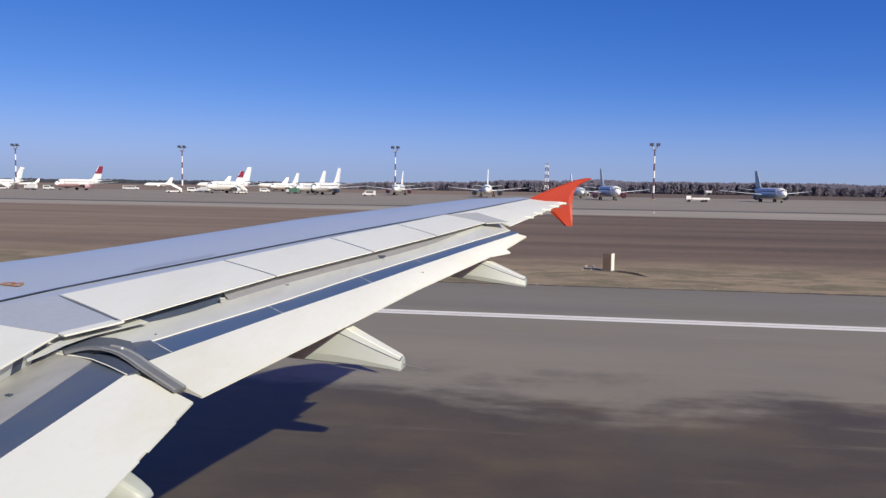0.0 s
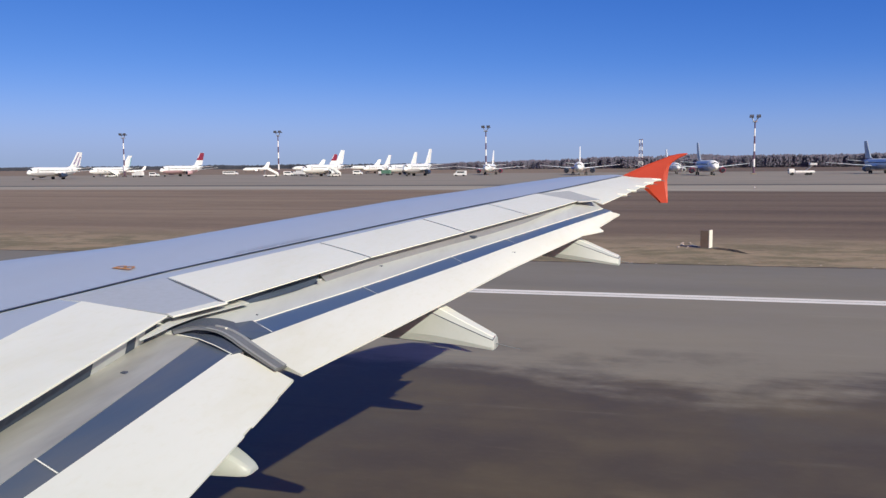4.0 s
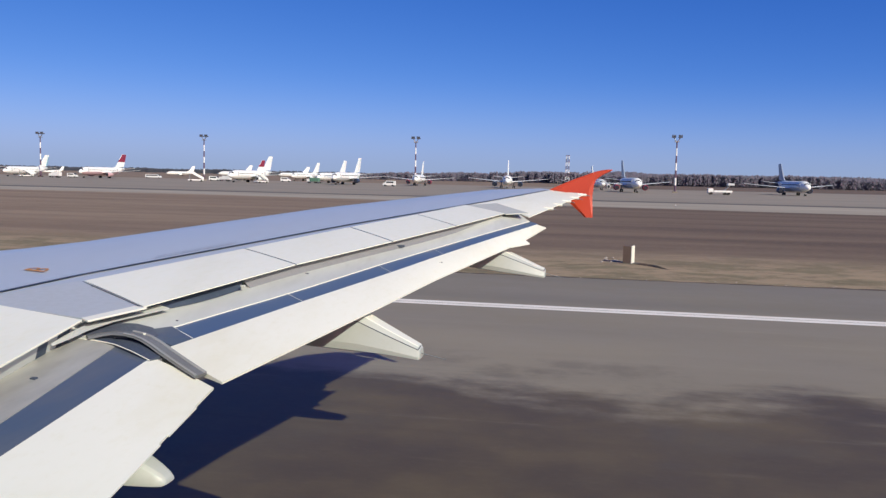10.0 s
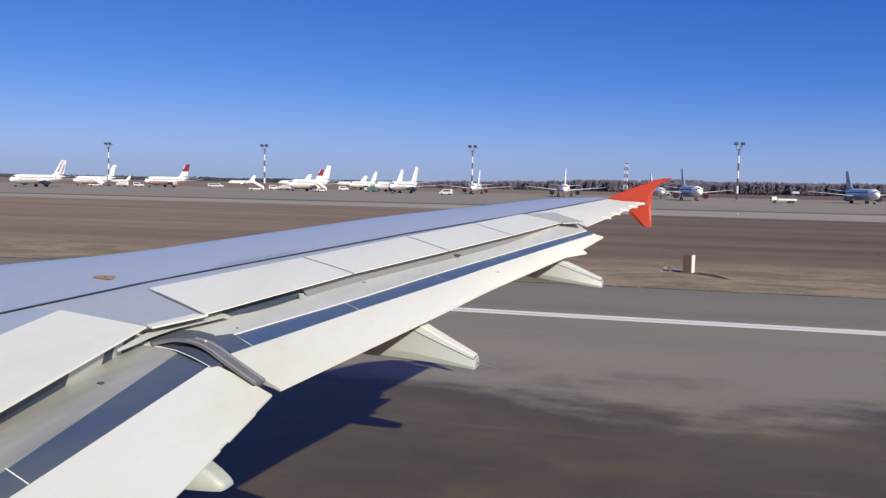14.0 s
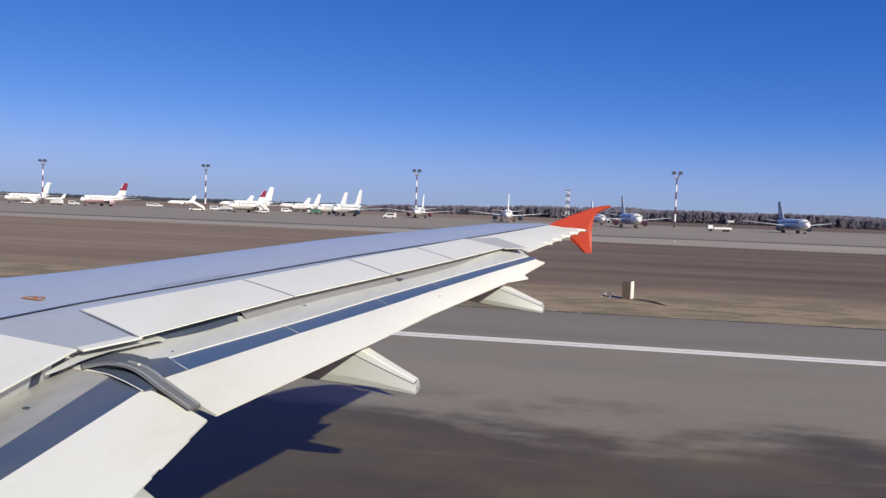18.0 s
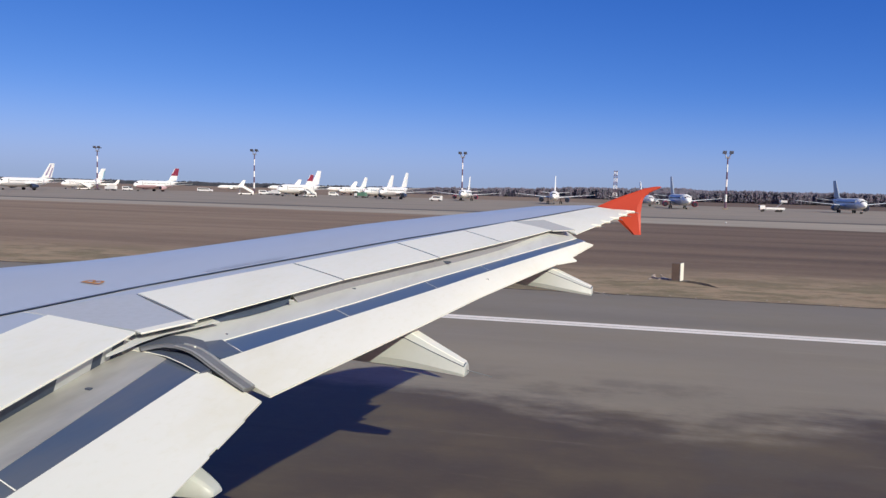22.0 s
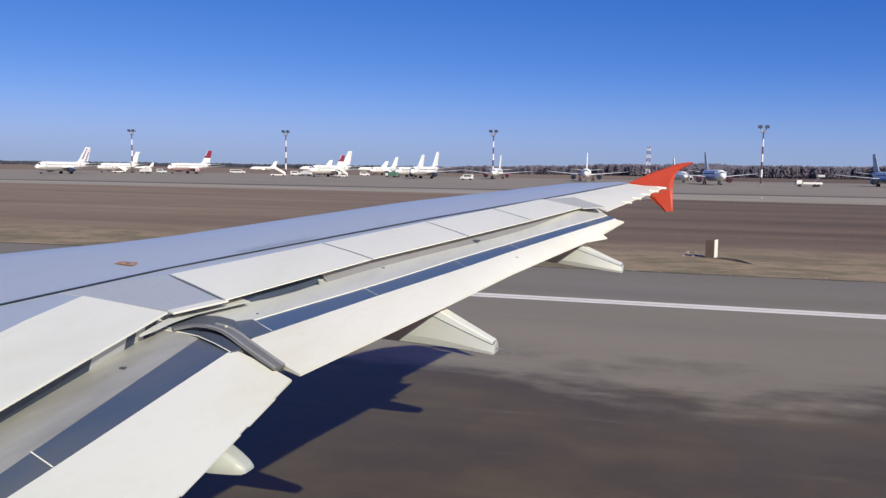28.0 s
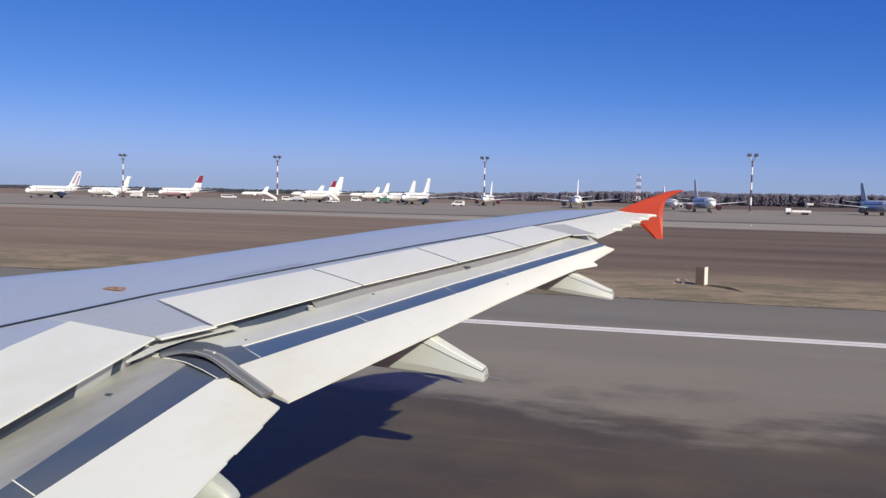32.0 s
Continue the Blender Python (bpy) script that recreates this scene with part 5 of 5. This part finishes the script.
def mound(name, place, rx, ry, height, material, label, category, seed):
    """A low uneven heap with a ragged rim."""
    r = random.Random(seed)
    verts, faces = [(0, 0, height)], []
    n = 28
    wob = [r.uniform(0.65, 1.2) for _ in range(n)]
    for k, q in enumerate((0.35, 0.7, 1.0)):
        for i in range(n):
            a = math.tau * i / n
            verts.append((rx * q * wob[i] * math.cos(a), ry * q * wob[i] * math.sin(a), height * (1 - q) * r.uniform(0.7, 1.3) + 0.01))
            j = (i + 1) % n
            if k == 0:
                faces.append((0, 1 + i, 1 + j))
            else:
                faces.append((1 + (k - 1) * n + i, 1 + k * n + i, 1 + k * n + j, 1 + (k - 1) * n + j))
    ob = new(name, mesh_from(name, verts, faces, material))
    ob.matrix_basis = pose(place[0], place[1], 0)
    return tagged(ob, label, category)


M_SNOW = paint("old_snow", (0.78, 0.8, 0.84), 0.6, (0.55, 0.5, 0.44), 0.5, 0.6)
M_SPOIL = paint("dug_soil", (0.2, 0.15, 0.11), 0.95, amount=0.6, scale=0.8)
for k, (px, py, rx, ry) in enumerate(((-292, 142, 16, 3.5), (-262, 136, 9, 2.0), (-287, 104, 8, 1.6), (-310, 98, 4, 1.2))):
    mound("snow_patch", (px, py), rx, ry, 0.15, M_SNOW, "thin dirty patch of thawing snow on the grass", "snow", 50 + k)
for k, (px, py, rx) in enumerate(((-303, 110, 5.0), (-297, 112, 3.5), (-309, 108, 3.0))):
    mound("spoil_heap", (px, py), rx, 2.4, 0.9, M_SPOIL, "low heap of dug brown soil beside the runway", "heap", 60 + k)


# ---------------------------------------------------------------- woods
def woods(name, count, x_range, y_range, h_range, label, clumps, seed, material):
    """A belt of bare trees: tapered trunks, limbs and many small sprays of twigs."""
    rng = random.Random(seed)
    verts, faces, mats = [], [], []

    def tri_tube(a, b, r0, r1, m):
        k = len(verts)
        for c, r in ((a, r0), (b, r1)):
            for q in range(3):
                verts.append((c[0] + r * math.cos(q * 2.1), c[1] + r * math.sin(q * 2.1), c[2]))
        for q in range(3):
            faces.append((k + q, k + (q + 1) % 3, k + 3 + (q + 1) % 3, k + 3 + q))
            mats.append(m)

    def spray(c, r):
        k = len(verts)
        for _ in range(2):
            a, t = rng.uniform(0.1, 1.5), rng.uniform(-0.7, 0.7)
            dx, dy = math.cos(a) * r, math.sin(a) * r
            verts.extend([(c[0] - dx, c[1] - dy, c[2] - r * 0.7), (c[0] + dx, c[1] + dy, c[2] - r * 0.5), (c[0] + dx * t, c[1] + dy * t, c[2] + r * 1.2)])
        faces.extend([(k, k + 1, k + 2), (k + 3, k + 4, k + 5)])
        mats.extend([0, 0])

    for i in range(count):
        x, y = rng.uniform(*x_range), rng.uniform(*y_range)
        grove = 0.8 + 0.35 * noise.noise(Vector((x * 0.012, y * 0.01, seed)))
        h = rng.uniform(*h_range) * grove * min(1.0, 0.35 + (x - x_range[0]) / 380.0)
        lean = rng.uniform(-0.5, 0.5)
        tri_tube((x, y, 0), (x + lean, y, h * 0.9), 0.22, 0.06, 1 if rng.random() < 0.1 else 0)
        for _ in range(3):
            z = h * rng.uniform(0.35, 0.7)
            tri_tube((x, y, z), (x + rng.uniform(-2, 2), y + rng.uniform(-1.5, 1.5), z + h * 0.22), 0.1, 0.04, 0)
        for _ in range(clumps):
            k = rng.random() ** 0.7
            w = h * 0.24 * (1 - 0.35 * k)
            spray((x + lean * k + rng.uniform(-w, w), y + rng.uniform(-w, w), h * (0.08 + 0.88 * k)), h * rng.uniform(0.05, 0.1))
    me = mesh_from(name, verts, faces, [material, M_BIRCH])
    me.polygons.foreach_set("material_index", mats)
    return tagged(new(name, me), label, "woods", kind="stuff")


woods("woods", 7000, (-330, 900), (900, 1060), (13.0, 15.5), "belt of bare winter trees behind the apron, haze in their colour", 44, 3, M_TREE_HAZED)
woods("far_woods", 8000, (-2900, -300), (1900, 2200), (9.5, 13.0), "far dark line of winter forest, haze in its colour", 26, 5, M_PINE_HAZED)
woods("far_woods", 2600, (600, 2300), (1500, 1800), (12.0, 18.0), "far dark line of winter forest, haze in its colour", 26, 7, M_PINE_HAZED)
woods("far_woods", 900, (-3600, -2600), (500, 1900), (7.0, 10.0), "far dark line of winter forest, haze in its colour", 20, 9, M_PINE_HAZED)


# ---------------------------------------------------------------- runway verge: tufts, clods and broken concrete
def tufts(name, count, x_range, y_range, blade, material, label, seed):
    rng = random.Random(seed)
    verts, faces = [], []
    for _ in range(count):
        x = rng.uniform(*x_range)
        y = y_range[0] + (y_range[1] - y_range[0]) * rng.random() ** 1.3
        for _ in range(5):
            a, h = rng.uniform(0, math.tau), blade * rng.uniform(0.5, 1.4)
            dx, dy = math.cos(a) * h * 0.5, math.sin(a) * h * 0.5
            k = len(verts)
            verts += [(x - dy * 0.3, y + dx * 0.3, 0), (x + dy * 0.3, y - dx * 0.3, 0), (x + dx, y + dy, h)]
            faces.append((k, k + 1, k + 2))
    return tagged(new(name, mesh_from(name, verts, faces, material)), label, "grass", kind="stuff")


def lip_shade_edge(x0, x1, y, step=0.5):
    """An uneven dark strip that paints the grass lip's shadow where the grass meets the asphalt."""
    r = random.Random(21)
    n = int((x1 - x0) / step)
    verts, faces = [], []
    for k in range(n + 1):
        x = x0 + k * step
        verts += [(x, y - 0.12 * r.random(), 0.036), (x, y + 0.12 + 0.3 * r.random() ** 2, 0.036)]
        if k:
            faces.append((2 * k - 2, 2 * k, 2 * k + 1, 2 * k - 1))
    return mesh_from("lip_shade_edge", verts, faces, M_DARK_STRIP)


M_DARK_STRIP = paint("dark_strip_brown", (0.085, 0.065, 0.048), 0.95, amount=0.5, scale=1.5)
# the shadow of the grass lip, laid on as a dark brown strip
tagged(new("lip_shade_edge", lip_shade_edge(-80, 40, 37.5)), "uneven dark strip painting the grass lip's shadow along the asphalt edge", "soil", kind="structure")
M_STRAW = paint("dry_straw", (0.24, 0.18, 0.115), 0.9, amount=0.4, scale=2)
tufts("dry_grass", 5000, (-45, 30), (37.3, 54), 0.028, M_STRAW, "tufts of dry yellow grass along the runway edge", 11)


M_LUMP = concrete("broken_concrete", (0.42, 0.36, 0.31), (0.32, 0.27, 0.23))


def clod(place, size, material, seed):
    rng = random.Random(seed)
    bm = bmesh.new()
    bmesh.ops.create_icosphere(bm, subdivisions=1, radius=size)
    for v in bm.verts:
        v.co *= rng.uniform(0.7, 1.25)
        v.co.z = max(v.co.z * 0.5, -0.01)
    ob = part("stone", bm, material)
    ob.matrix_basis = pose(place[0], place[1], size * 0.1, 0, 0, rng.uniform(0, 360))
    return tagged(ob, "pale broken concrete lump lying in the grass", "stone", "broken concrete lumps")


rng = random.Random(5)
for k in range(24):
    clod((rng.gauss(0.95, 0.35), rng.gauss(46.6, 0.7)), rng.uniform(0.04, 0.12), M_LUMP, k)
for k, (px, py, turn) in enumerate(((3.2, 44.1, -62), (2.75, 44.7, -40))):
    ridge = mound("dark_ridge", (px, py), 1.15 - 0.35 * k, 0.16, 0.1, M_DARK_STRIP, "narrow dark ridge by the marker box", "soil", 70 + k)
    ridge.matrix_basis = pose(px, py, 0, 0, 0, turn)
for k in range(16):
    clod((rng.uniform(-9, 12), rng.uniform(37.7, 38.6)), rng.uniform(0.03, 0.07), M_LUMP, 40 + k)
